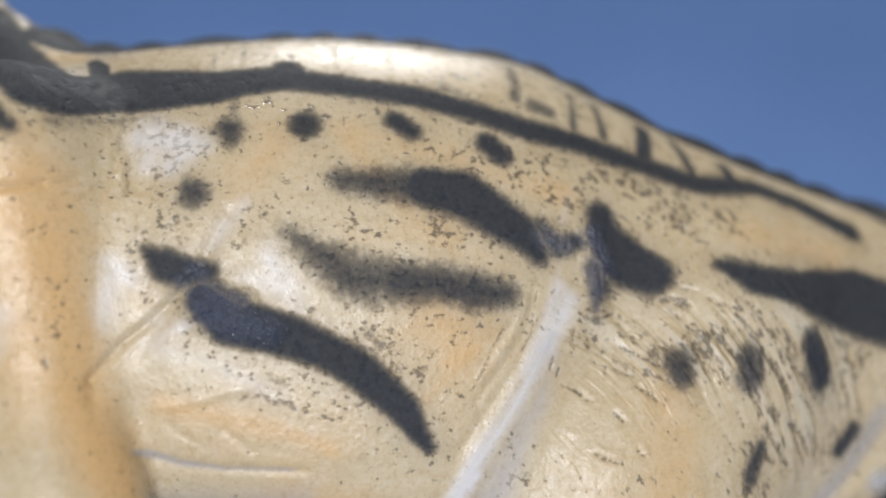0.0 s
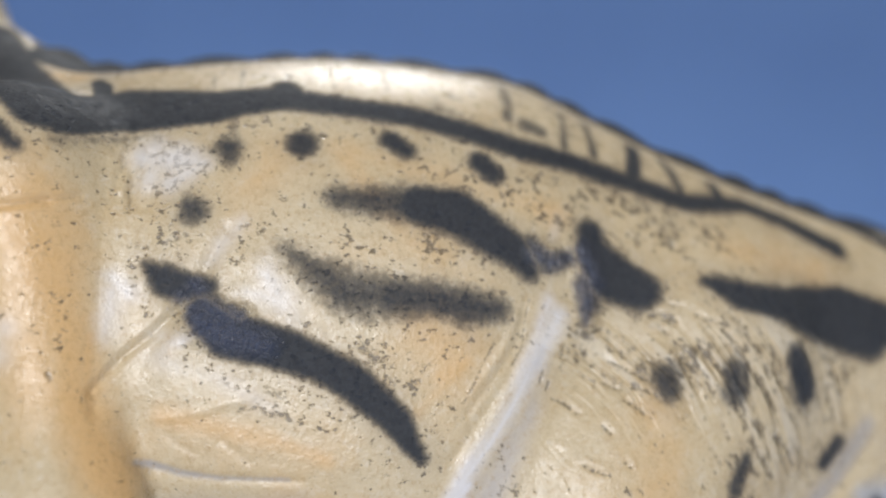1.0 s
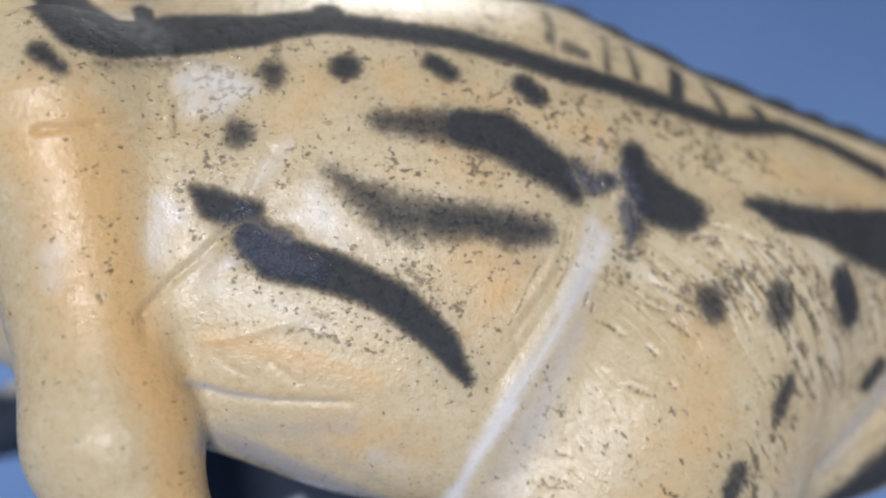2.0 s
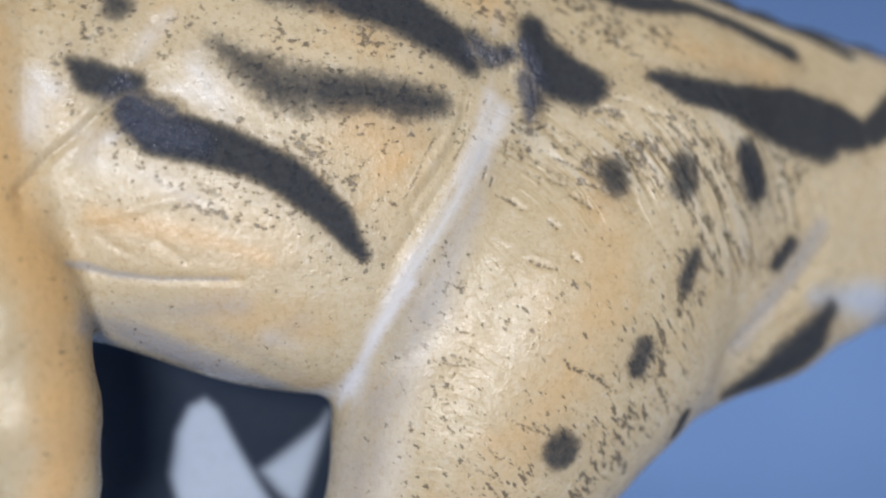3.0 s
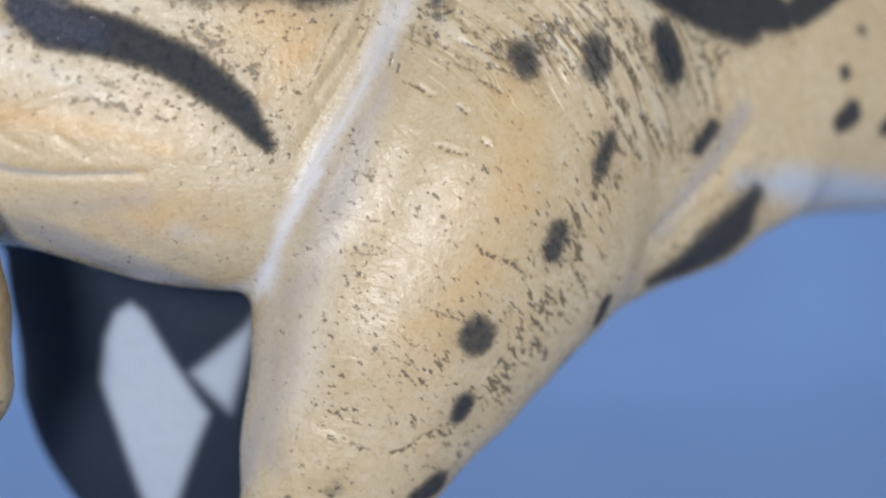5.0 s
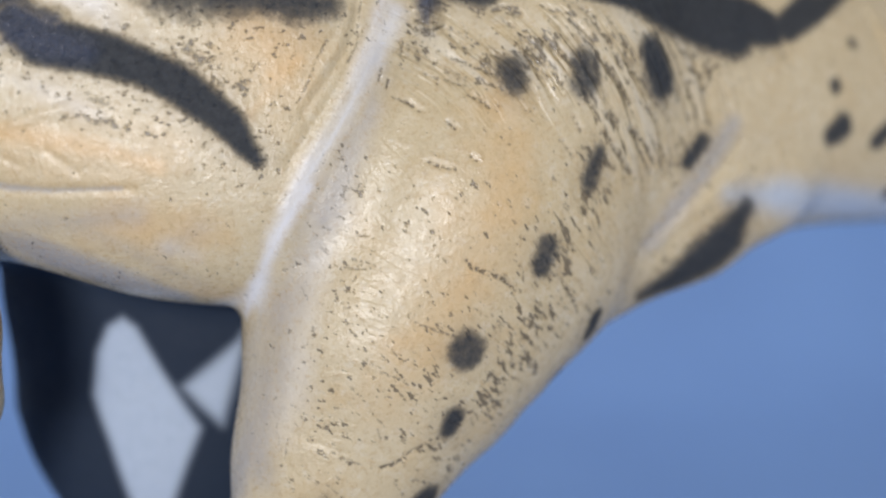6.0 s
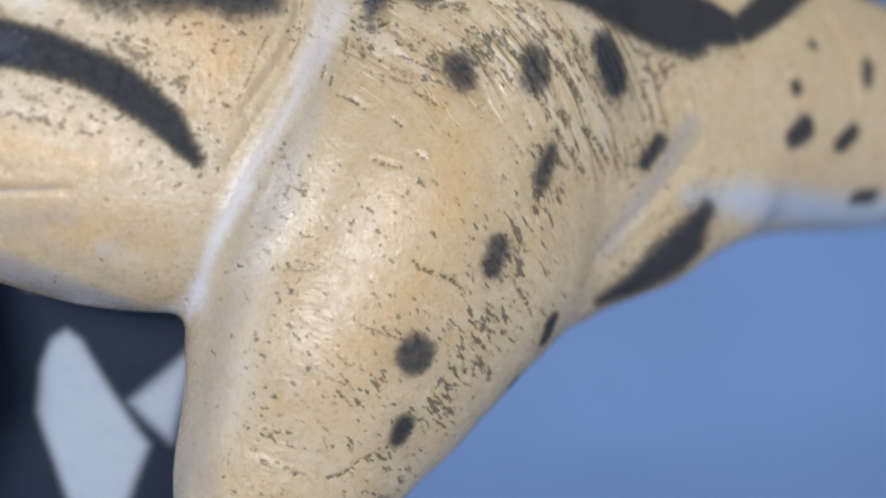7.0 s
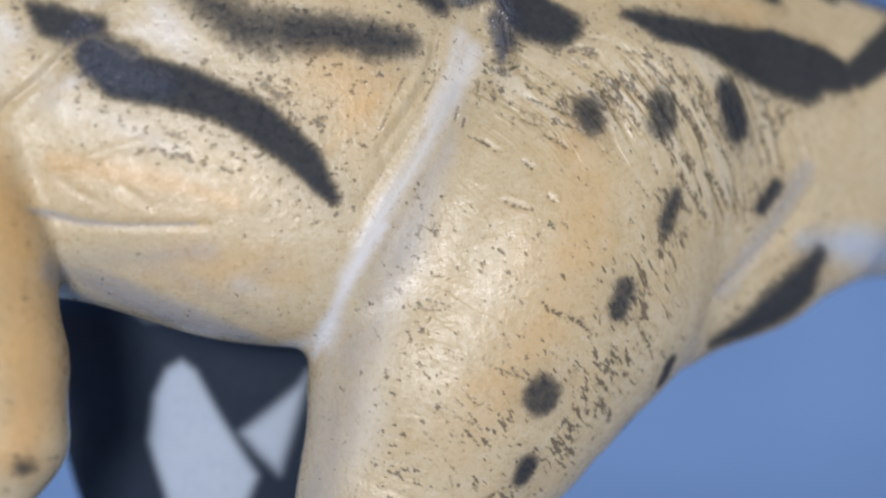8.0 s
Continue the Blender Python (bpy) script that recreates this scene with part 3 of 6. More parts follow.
stroke("crease", -0.25, 0.44, [(-60.8, -17.5, 29.2, 0.13), (-57.6, -16.8, 29.8, 0.19), (-55.2, -15.5, 30.4, 0.19), (-52.5, -13.6, 31.2, 0.13)], 0.4)
stroke("ink", 0.4, 0.38, [(-60.8, -17.5, 29.2, 0.13), (-57.6, -16.8, 29.8, 0.19), (-55.2, -15.5, 30.4, 0.19), (-52.5, -13.6, 31.2, 0.13)], 0.4)
stroke("crease", -0.35, 0.57, [(-49.3, -7.0, 40.4, 0.27), (-49.2, -9.3, 37.2, 0.32), (-49.3, -10.4, 34.7, 0.26), (-49.5, -11.1, 32.9, 0.13)], 0.4)
stroke("crease", -0.35, 0.57, [(-47.0, -8.8, 37.2, 0.19), (-47.3, -9.8, 35.0, 0.26), (-48.0, -10.6, 32.4, 0.26), (-48.0, -11.4, 30.2, 0.19)], 0.4)
stroke("crease", -0.3, 0.57, [(-46.5, -7.9, 38.8, 0.26), (-44.9, -9.2, 36.3, 0.26), (-44.0, -9.9, 34.6, 0.19)], 0.4)
stroke("crease", 0.35, 0.89, [(-48.3, -8.6, 38.0, 0.39), (-48.7, -10.1, 34.3, 0.39), (-49.0, -11.1, 32.3, 0.25)], 0.4)
stroke("crease", 0.3, 0.77, [(-45.8, -8.9, 36.4, 0.32), (-46.2, -10.2, 33.1, 0.38)], 0.4)
stroke("ink", 0.5, 0.58, [(-49.4, -8.5, 38.6, 0.26), (-49.3, -9.6, 36.2, 0.26), (-49.4, -10.6, 34.3, 0.19)], 0.4)
stroke("ink", 0.45, 0.51, [(-47.2, -9.4, 36.0, 0.19), (-47.6, -10.2, 34.0, 0.19), (-48.1, -10.8, 32.0, 0.25), (-47.9, -11.3, 30.3, 0.25)], 0.4)
stroke("ink", 0.5, 0.51, [(-46.0, -7.9, 38.8, 0.39), (-45.0, -8.9, 36.8, 0.32), (-44.2, -9.7, 35.0, 0.19)], 0.4)
stroke("ink", 0.4, 0.45, [(-46.7, -9.0, 36.5, 0.19), (-46.5, -9.8, 34.4, 0.19)], 0.4)
stroke("mark", 0.5, 1.14, [(-38.6, -5.3, 42.5, 0.53), (-38.1, -6.5, 40.7, 0.65), (-37.9, -7.9, 38.1, 1.29), (-37.8, -8.9, 35.9, 0.89)], 0.4)
stroke("fleck", 0.9, 1.90, [(-42.5, -7.6, 39.3, 1.30), (-40.0, -8.5, 37.4, 1.60), (-40.5, -9.7, 34.7, 0.95)], 0.4)
stroke("pale", 0.75, 2.54, [(-47.6, -9.3, 36.3, 1.62), (-43.6, -9.1, 36.5, 2.25), (-40.7, -9.2, 36.0, 1.28), (-43.8, -10.3, 33.5, 1.27)], 0.4)
stroke("pale", 0.7, 1.88, [(-48.9, -12.6, 22.8, 1.25), (-47.4, -12.3, 21.3, 1.25)], 0.4)
stroke("pale", 0.6, 2.15, [(-32.7, -10.9, 23.8, 1.54), (-30.7, -10.7, 20.9, 1.84), (-34.9, -11.3, 21.9, 0.92)], 0.4)
stroke("pale", 0.45, 2.16, [(-41.2, -12.0, 16.8, 1.24), (-44.1, -12.0, 14.3, 1.56), (-36.8, -11.4, 12.2, 1.24), (-30.7, -10.6, 9.4, 1.24)], 0.4)
stroke("pale", 0.5, 1.86, [(-35.5, -10.5, 29.9, 0.93), (-37.7, -11.1, 26.7, 1.24), (-38.7, -11.4, 24.8, 0.93)], 0.4)
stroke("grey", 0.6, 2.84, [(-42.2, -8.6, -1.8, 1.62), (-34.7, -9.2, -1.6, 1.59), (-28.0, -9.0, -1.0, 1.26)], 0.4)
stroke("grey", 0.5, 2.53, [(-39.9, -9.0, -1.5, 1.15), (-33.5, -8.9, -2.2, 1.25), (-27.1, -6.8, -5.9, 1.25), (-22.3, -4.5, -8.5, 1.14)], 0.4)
stroke("warm", 1, 3.68, [(-58.5, -17.3, 27.6, 3.11), (-54.6, -15.9, 22.7, 3.72), (-52.1, -15.2, 15.2, 2.78), (-50.7, -15.6, 9.4, 2.77), (-48.0, -15.9, 4.4, 2.76), (-45.4, -15.7, -0.1, 1.84)], 0.4)
stroke("warm", 0.9, 2.98, [(-45.7, -15.9, 0.3, 2.08), (-44.4, -15.5, -7.4, 2.67), (-43.9, -15.9, -15.1, 2.66), (-45.0, -16.0, -20.5, 2.39)], 0.4)
stroke("pale", 0.55, 2.80, [(-59.1, -16.8, 16.3, 1.56), (-58.3, -16.9, 13.8, 1.56)], 0.4)
stroke("warm", 0.75, 2.09, [(-13.3, -7.9, 13.4, 1.80), (-10.9, -7.4, 14.9, 1.51), (-15.6, -8.4, 9.5, 0.90)], 0.4)
stroke("warm", 0.75, 1.80, [(-42.6, -11.6, 8.1, 1.54), (-36.5, -11.1, 6.9, 1.52), (-30.3, -10.4, 5.8, 1.32), (-25.3, -9.6, 4.1, 1.20)], 0.4)
stroke("warm", 0.5, 3.67, [(10.8, -3.0, 11.8, 1.89), (12.4, -4.1, 3.7, 3.10), (9.8, -5.0, -2.4, 3.07), (6.0, -4.8, -11.5, 2.77), (-0.8, -6.0, -16.2, 2.75)], 0.4)
stroke("warm", 0.5, 1.99, [(-25.3, -6.0, 38.8, 1.61), (-17.0, -8.1, 27.8, 1.56), (-26.5, -6.0, 39.0, 1.61), (-0.3, -1.8, 32.6, 1.99)], 0.4)
stroke("ink", 0.75, 0.33, [(1.4, -3.1, 19.5, 0.14), (2.1, -2.8, 18.9, 0.20), (3.1, -2.3, 18.6, 0.20), (4.1, -1.9, 19.1, 0.20), (5.2, -1.6, 19.6, 0.14)], 0.4)
stroke("crease", -0.14, 0.40, [(1.4, -3.1, 19.5, 0.20), (2.1, -2.8, 18.9, 0.20), (3.1, -2.3, 18.6, 0.20), (4.1, -1.9, 19.1, 0.20), (5.2, -1.6, 19.6, 0.20)], 0.4)
stroke("crease", 0.1, 0.53, [(1.8, -2.8, 20.3, 0.20), (2.5, -2.5, 19.6, 0.20), (3.6, -2.1, 19.4, 0.20), (4.6, -1.7, 19.9, 0.20), (5.6, -1.4, 20.3, 0.20)], 0.4)
stroke("ink", 0.75, 0.33, [(5.5, -2.0, 16.1, 0.14), (7.5, -2.1, 15.2, 0.20), (9.4, -2.5, 14.3, 0.20), (11.0, -2.6, 13.5, 0.14)], 0.4)
stroke("crease", -0.14, 0.40, [(5.5, -2.0, 16.1, 0.20), (7.5, -2.1, 15.2, 0.20), (9.4, -2.5, 14.3, 0.20), (11.0, -2.6, 13.5, 0.20)], 0.4)
stroke("crease", 0.1, 0.53, [(6.0, -1.8, 16.9, 0.20), (8.0, -2.0, 16.0, 0.20), (9.9, -2.3, 15.0, 0.20), (11.5, -2.5, 14.2, 0.20)], 0.4)
stroke("ink", 0.75, 0.33, [(9.4, -2.0, 16.3, 0.14), (11.4, -2.2, 15.9, 0.14)], 0.4)
stroke("crease", -0.14, 0.40, [(9.4, -2.0, 16.3, 0.20), (11.4, -2.2, 15.9, 0.20)], 0.4)
stroke("crease", 0.1, 0.54, [(9.9, -1.9, 17.0, 0.20), (11.8, -2.0, 16.6, 0.20)], 0.4)
stroke("ink", 0.75, 0.33, [(5.2, -2.6, 13.4, 0.14), (6.8, -2.9, 12.7, 0.14)], 0.4)
stroke("crease", -0.14, 0.40, [(5.2, -2.6, 13.4, 0.20), (6.8, -2.9, 12.7, 0.20)], 0.4)
stroke("crease", 0.1, 0.53, [(5.7, -2.4, 14.1, 0.20), (7.3, -2.7, 13.4, 0.20)], 0.4)
stroke("ink", 0.75, 0.33, [(7.5, -3.2, 11.6, 0.14), (9.4, -3.4, 10.6, 0.20), (10.0, -3.5, 10.0, 0.14)], 0.4)
stroke("crease", -0.14, 0.40, [(7.5, -3.2, 11.6, 0.20), (9.4, -3.4, 10.6, 0.20), (10.0, -3.5, 10.0, 0.20)], 0.4)
stroke("crease", 0.1, 0.53, [(7.9, -3.0, 12.3, 0.20), (9.9, -3.2, 11.3, 0.20), (10.5, -3.2, 10.7, 0.20)], 0.4)
stroke("ink", 0.75, 0.33, [(9.1, -2.8, 13.1, 0.14), (10.7, -2.8, 12.5, 0.20), (12.4, -2.9, 11.5, 0.14)], 0.4)
stroke("crease", -0.14, 0.40, [(9.1, -2.8, 13.1, 0.20), (10.7, -2.8, 12.5, 0.20), (12.4, -2.9, 11.5, 0.20)], 0.4)
stroke("crease", 0.1, 0.53, [(9.6, -2.6, 13.8, 0.20), (11.2, -2.7, 13.2, 0.20), (12.8, -2.7, 12.2, 0.20)], 0.4)
stroke("ink", 0.75, 0.33, [(-0.3, -3.9, 11.3, 0.14), (1.0, -3.6, 10.7, 0.20), (2.3, -3.6, 9.8, 0.14)], 0.4)
stroke("crease", -0.14, 0.39, [(-0.3, -3.9, 11.3, 0.20), (1.0, -3.6, 10.7, 0.20), (2.3, -3.6, 9.8, 0.20)], 0.4)
stroke("crease", 0.1, 0.52, [(0.1, -3.7, 12.0, 0.20), (1.4, -3.4, 11.4, 0.20), (2.8, -3.4, 10.5, 0.20)], 0.4)
stroke("ink", 0.75, 0.33, [(0.6, -3.5, 17.6, 0.14), (0.3, -3.6, 16.1, 0.14)], 0.4)
stroke("crease", -0.14, 0.39, [(0.6, -3.5, 17.6, 0.20), (0.3, -3.6, 16.1, 0.20)], 0.4)
stroke("crease", 0.1, 0.52, [(1.0, -3.3, 18.3, 0.20), (0.7, -3.4, 16.9, 0.20)], 0.4)
stroke("ink", 0.75, 0.34, [(14.7, -2.1, 14.9, 0.14), (16.0, -2.0, 14.0, 0.14)], 0.4)
stroke("crease", -0.14, 0.40, [(14.7, -2.1, 14.9, 0.20), (16.0, -2.0, 14.0, 0.20)], 0.4)
stroke("crease", 0.1, 0.54, [(15.1, -2.0, 15.7, 0.20), (16.5, -1.9, 14.7, 0.20)], 0.4)
stroke("ink", 0.75, 0.34, [(16.7, -1.8, 15.3, 0.14), (17.7, -1.7, 14.1, 0.14)], 0.4)
stroke("crease", -0.14, 0.41, [(16.7, -1.8, 15.3, 0.20), (17.7, -1.7, 14.1, 0.20)], 0.4)
stroke("crease", 0.1, 0.54, [(17.1, -1.7, 16.1, 0.20), (18.2, -1.6, 14.8, 0.20)], 0.4)
stroke("ink", 0.75, 0.34, [(12.4, -1.5, 19.5, 0.14), (13.0, -1.6, 19.1, 0.14)], 0.4)
stroke("crease", -0.14, 0.40, [(12.4, -1.5, 19.5, 0.20), (13.0, -1.6, 19.1, 0.20)], 0.4)
stroke("crease", 0.1, 0.54, [(12.8, -1.3, 20.2, 0.20), (13.5, -1.5, 19.8, 0.20)], 0.4)
stroke("ink", 0.75, 0.34, [(13.7, -1.8, 17.8, 0.14), (14.7, -1.8, 17.2, 0.14)], 0.4)
stroke("crease", -0.14, 0.40, [(13.7, -1.8, 17.8, 0.20), (14.7, -1.8, 17.2, 0.20)], 0.4)
stroke("crease", 0.1, 0.54, [(14.1, -1.7, 18.5, 0.20), (15.1, -1.7, 17.9, 0.20)], 0.4)
stroke("ink", 0.75, 0.35, [(21.3, -0.8, 12.2, 0.14), (22.1, -0.5, 10.9, 0.21), (22.5, -0.3, 10.1, 0.15)], 0.4)
stroke("crease", -0.14, 0.42, [(21.3, -0.8, 12.2, 0.21), (22.1, -0.5, 10.9, 0.21), (22.5, -0.3, 10.1, 0.21)], 0.4)
stroke("crease", 0.1, 0.56, [(21.8, -0.6, 12.9, 0.21), (22.6, -0.3, 11.6, 0.21), (23.0, -0.1, 10.8, 0.21)], 0.4)
stroke("ink", 0.75, 0.35, [(18.0, -0.8, 21.3, 0.14), (19.4, -0.8, 20.0, 0.21), (20.8, -0.7, 18.7, 0.21), (22.2, -0.4, 17.5, 0.14)], 0.4)
stroke("crease", -0.14, 0.41, [(18.0, -0.8, 21.3, 0.20), (19.4, -0.8, 20.0, 0.21), (20.8, -0.7, 18.7, 0.21), (22.2, -0.4, 17.5, 0.21)], 0.4)
stroke("crease", 0.1, 0.55, [(18.6, -0.5, 22.0, 0.21), (19.9, -0.6, 20.7, 0.21), (21.3, -0.4, 19.5, 0.21), (22.7, -0.2, 18.2, 0.21)], 0.4)
stroke("ink", 0.75, 0.35, [(21.5, -0.1, 20.7, 0.15), (23.0, -0.0, 18.8, 0.21), (24.1, 0.2, 17.2, 0.21), (25.6, 0.8, 14.6, 0.15)], 0.4)
stroke("crease", -0.14, 0.42, [(21.5, -0.1, 20.7, 0.21), (23.0, -0.0, 18.8, 0.21), (24.1, 0.2, 17.2, 0.21), (25.6, 0.8, 14.6, 0.21)], 0.4)
stroke("crease", 0.1, 0.56, [(22.1, 0.2, 21.5, 0.21), (23.5, 0.3, 19.6, 0.21), (24.6, 0.5, 18.0, 0.21), (26.2, 1.0, 15.4, 0.21)], 0.4)
stroke("ink", 0.75, 0.35, [(19.8, -0.3, 22.0, 0.14), (21.6, -0.0, 21.1, 0.15)], 0.4)
stroke("crease", -0.14, 0.41, [(19.8, -0.3, 22.0, 0.21), (21.6, -0.0, 21.1, 0.21)], 0.4)
stroke("crease", 0.1, 0.56, [(20.3, 0.1, 22.7, 0.21), (22.1, 0.3, 21.8, 0.21)], 0.4)
stroke("ink", 0.75, 0.35, [(24.5, 0.7, 19.9, 0.15), (25.6, 1.0, 18.3, 0.21), (26.8, 1.4, 16.6, 0.21), (27.2, 1.6, 15.5, 0.15)], 0.4)
stroke("crease", -0.14, 0.43, [(24.5, 0.7, 19.9, 0.21), (25.6, 1.0, 18.3, 0.21), (26.8, 1.4, 16.6, 0.21), (27.2, 1.6, 15.5, 0.21)], 0.4)
stroke("crease", 0.1, 0.57, [(25.0, 1.2, 20.6, 0.21), (26.2, 1.4, 19.0, 0.21), (27.3, 1.8, 17.4, 0.21), (27.8, 1.9, 16.3, 0.21)], 0.4)
stroke("ink", 0.75, 0.36, [(28.5, 2.7, 19.0, 0.15), (29.3, 3.0, 17.7, 0.15)], 0.4)
stroke("crease", -0.14, 0.43, [(28.5, 2.7, 19.0, 0.21), (29.3, 3.0, 17.7, 0.22)], 0.4)
stroke("crease", 0.1, 0.58, [(29.1, 3.3, 19.8, 0.22), (29.9, 3.6, 18.5, 0.22)], 0.4)
stroke("ink", 0.75, 0.38, [(31.2, 4.9, 19.8, 0.15), (32.7, 6.0, 18.4, 0.22), (34.5, 7.6, 16.9, 0.16)], 0.4)
stroke("crease", -0.14, 0.45, [(31.2, 4.9, 19.8, 0.22), (32.7, 6.0, 18.4, 0.22), (34.5, 7.6, 16.9, 0.23)], 0.4)
stroke("crease", 0.1, 0.60, [(32.1, 5.9, 20.6, 0.22), (33.5, 7.0, 19.2, 0.22), (35.2, 8.3, 17.7, 0.23)], 0.4)
stroke("ink", 0.75, 0.37, [(26.4, 1.2, 14.3, 0.15), (28.2, 2.2, 13.0, 0.21), (29.6, 3.5, 10.9, 0.22), (31.9, 5.8, 9.1, 0.16)], 0.4)
stroke("crease", -0.14, 0.44, [(26.4, 1.2, 14.3, 0.21), (28.2, 2.2, 13.0, 0.21), (29.6, 3.5, 10.9, 0.22), (31.9, 5.8, 9.1, 0.22)], 0.4)
stroke("crease", 0.1, 0.59, [(27.0, 1.5, 15.0, 0.21), (28.7, 2.5, 13.7, 0.21), (30.2, 3.8, 11.7, 0.22), (32.4, 6.1, 9.9, 0.22)], 0.4)
stroke("ink", 0.75, 0.36, [(28.9, 3.1, 10.2, 0.15), (30.0, 4.3, 8.8, 0.15)], 0.4)
stroke("crease", -0.14, 0.44, [(28.9, 3.1, 10.2, 0.22), (30.0, 4.3, 8.8, 0.22)], 0.4)
stroke("crease", 0.1, 0.58, [(29.4, 3.3, 11.0, 0.22), (30.5, 4.5, 9.6, 0.22)], 0.4)
stroke("ink", 0.75, 0.35, [(23.7, 0.3, 9.6, 0.15), (24.5, 0.8, 8.3, 0.15)], 0.4)
stroke("crease", -0.14, 0.42, [(23.7, 0.3, 9.6, 0.21), (24.5, 0.8, 8.3, 0.21)], 0.4)
stroke("crease", 0.1, 0.56, [(24.1, 0.4, 10.3, 0.21), (25.0, 1.0, 9.0, 0.21)], 0.4)
stroke("ink", 0.75, 0.38, [(30.4, 5.5, 6.3, 0.15), (31.8, 7.3, 4.1, 0.22), (32.6, 8.4, 2.1, 0.16)], 0.4)
stroke("crease", -0.14, 0.45, [(30.4, 5.5, 6.3, 0.22), (31.8, 7.3, 4.1, 0.22), (32.6, 8.4, 2.1, 0.23)], 0.4)
stroke("crease", 0.1, 0.61, [(31.0, 5.7, 7.1, 0.22), (32.3, 7.5, 4.9, 0.23), (33.1, 8.4, 2.9, 0.23)], 0.4)
stroke("ink", 0.75, 0.38, [(33.6, 7.8, 7.3, 0.16), (34.8, 8.9, 5.1, 0.23), (35.5, 9.6, 2.9, 0.16)], 0.4)
stroke("crease", -0.14, 0.46, [(33.6, 7.8, 7.3, 0.23), (34.8, 8.9, 5.1, 0.23), (35.5, 9.6, 2.9, 0.23)], 0.4)
stroke("crease", 0.1, 0.61, [(34.2, 8.0, 8.0, 0.23), (35.3, 9.0, 5.9, 0.23), (36.0, 9.7, 3.7, 0.23)], 0.4)
stroke("ink", 0.75, 0.36, [(23.4, 0.3, 7.6, 0.15), (24.3, 1.0, 5.6, 0.21), (26.2, 2.6, 3.5, 0.22), (27.3, 3.9, 2.0, 0.15)], 0.4)
stroke("crease", -0.14, 0.44, [(23.4, 0.3, 7.6, 0.21), (24.3, 1.0, 5.6, 0.21), (26.2, 2.6, 3.5, 0.22), (27.3, 3.9, 2.0, 0.22)], 0.4)
stroke("crease", 0.1, 0.58, [(23.9, 0.5, 8.3, 0.21), (24.8, 1.3, 6.3, 0.21), (26.8, 2.9, 4.2, 0.22), (27.9, 4.2, 2.7, 0.22)], 0.4)
stroke("ink", 0.75, 0.38, [(35.3, 8.2, 15.7, 0.16), (37.2, 9.4, 13.6, 0.16)], 0.4)
stroke("crease", -0.14, 0.46, [(35.3, 8.2, 15.7, 0.23), (37.2, 9.4, 13.6, 0.23)], 0.4)
stroke("crease", 0.1, 0.61, [(36.0, 8.7, 16.5, 0.23), (37.8, 9.7, 14.4, 0.23)], 0.4)
stroke("ink", 0.75, 0.38, [(34.4, 7.3, 13.6, 0.16), (35.6, 8.5, 10.8, 0.23), (36.3, 9.2, 7.9, 0.16)], 0.4)
stroke("crease", -0.14, 0.46, [(34.4, 7.3, 13.6, 0.22), (35.6, 8.5, 10.8, 0.23), (36.3, 9.2, 7.9, 0.23)], 0.4)
stroke("crease", 0.1, 0.61, [(35.0, 7.9, 14.4, 0.23), (36.2, 8.8, 11.5, 0.23), (36.8, 9.4, 8.7, 0.23)], 0.4)
stroke("ink", 0.75, 0.32, [(-1.7, -4.5, 14.7, 0.14), (-2.1, -4.7, 13.2, 0.14)], 0.4)
stroke("crease", -0.14, 0.39, [(-1.7, -4.5, 14.7, 0.19), (-2.1, -4.7, 13.2, 0.19)], 0.4)
stroke("crease", 0.1, 0.52, [(-1.3, -4.3, 15.5, 0.19), (-1.7, -4.5, 13.9, 0.19)], 0.4)
stroke("ink", 0.75, 0.32, [(-1.0, -4.2, 13.4, 0.14), (-1.3, -4.3, 12.4, 0.14)], 0.4)
stroke("crease", -0.14, 0.39, [(-1.0, -4.2, 13.4, 0.19), (-1.3, -4.3, 12.4, 0.19)], 0.4)
stroke("crease", 0.1, 0.52, [(-0.5, -4.0, 14.1, 0.19), (-0.9, -4.1, 13.1, 0.19)], 0.4)
stroke("ink", 0.75, 0.33, [(5.2, -4.1, 8.5, 0.14), (6.1, -4.3, 7.7, 0.14)], 0.4)
stroke("crease", -0.14, 0.39, [(5.2, -4.1, 8.5, 0.20), (6.1, -4.3, 7.7, 0.20)], 0.4)
stroke("crease", 0.1, 0.52, [(5.6, -3.9, 9.2, 0.20), (6.6, -4.1, 8.4, 0.20)], 0.4)
stroke("ink", 0.75, 0.33, [(3.0, -5.2, 4.1, 0.14), (4.2, -5.3, 3.6, 0.20), (5.5, -5.3, 3.3, 0.14)], 0.4)
stroke("crease", -0.14, 0.39, [(3.0, -5.2, 4.1, 0.19), (4.2, -5.3, 3.6, 0.20), (5.5, -5.3, 3.3, 0.20)], 0.4)
stroke("crease", 0.1, 0.52, [(3.4, -5.0, 4.8, 0.20), (4.7, -5.1, 4.3, 0.20), (5.9, -5.1, 4.0, 0.20)], 0.4)
stroke("ink", 0.75, 0.33, [(7.7, -4.8, 4.6, 0.14), (8.4, -4.8, 4.0, 0.14)], 0.4)
stroke("crease", -0.14, 0.39, [(7.7, -4.8, 4.6, 0.20), (8.4, -4.8, 4.0, 0.20)], 0.4)
stroke("crease", 0.1, 0.53, [(8.2, -4.7, 5.3, 0.20), (8.8, -4.7, 4.7, 0.20)], 0.4)
stroke("ink", 0.75, 0.34, [(14.0, -2.9, 9.7, 0.14), (14.8, -2.7, 9.5, 0.14)], 0.4)
stroke("crease", -0.14, 0.40, [(14.0, -2.9, 9.7, 0.20), (14.8, -2.7, 9.5, 0.20)], 0.4)
stroke("crease", 0.1, 0.54, [(14.5, -2.7, 10.4, 0.20), (15.3, -2.5, 10.3, 0.20)], 0.4)
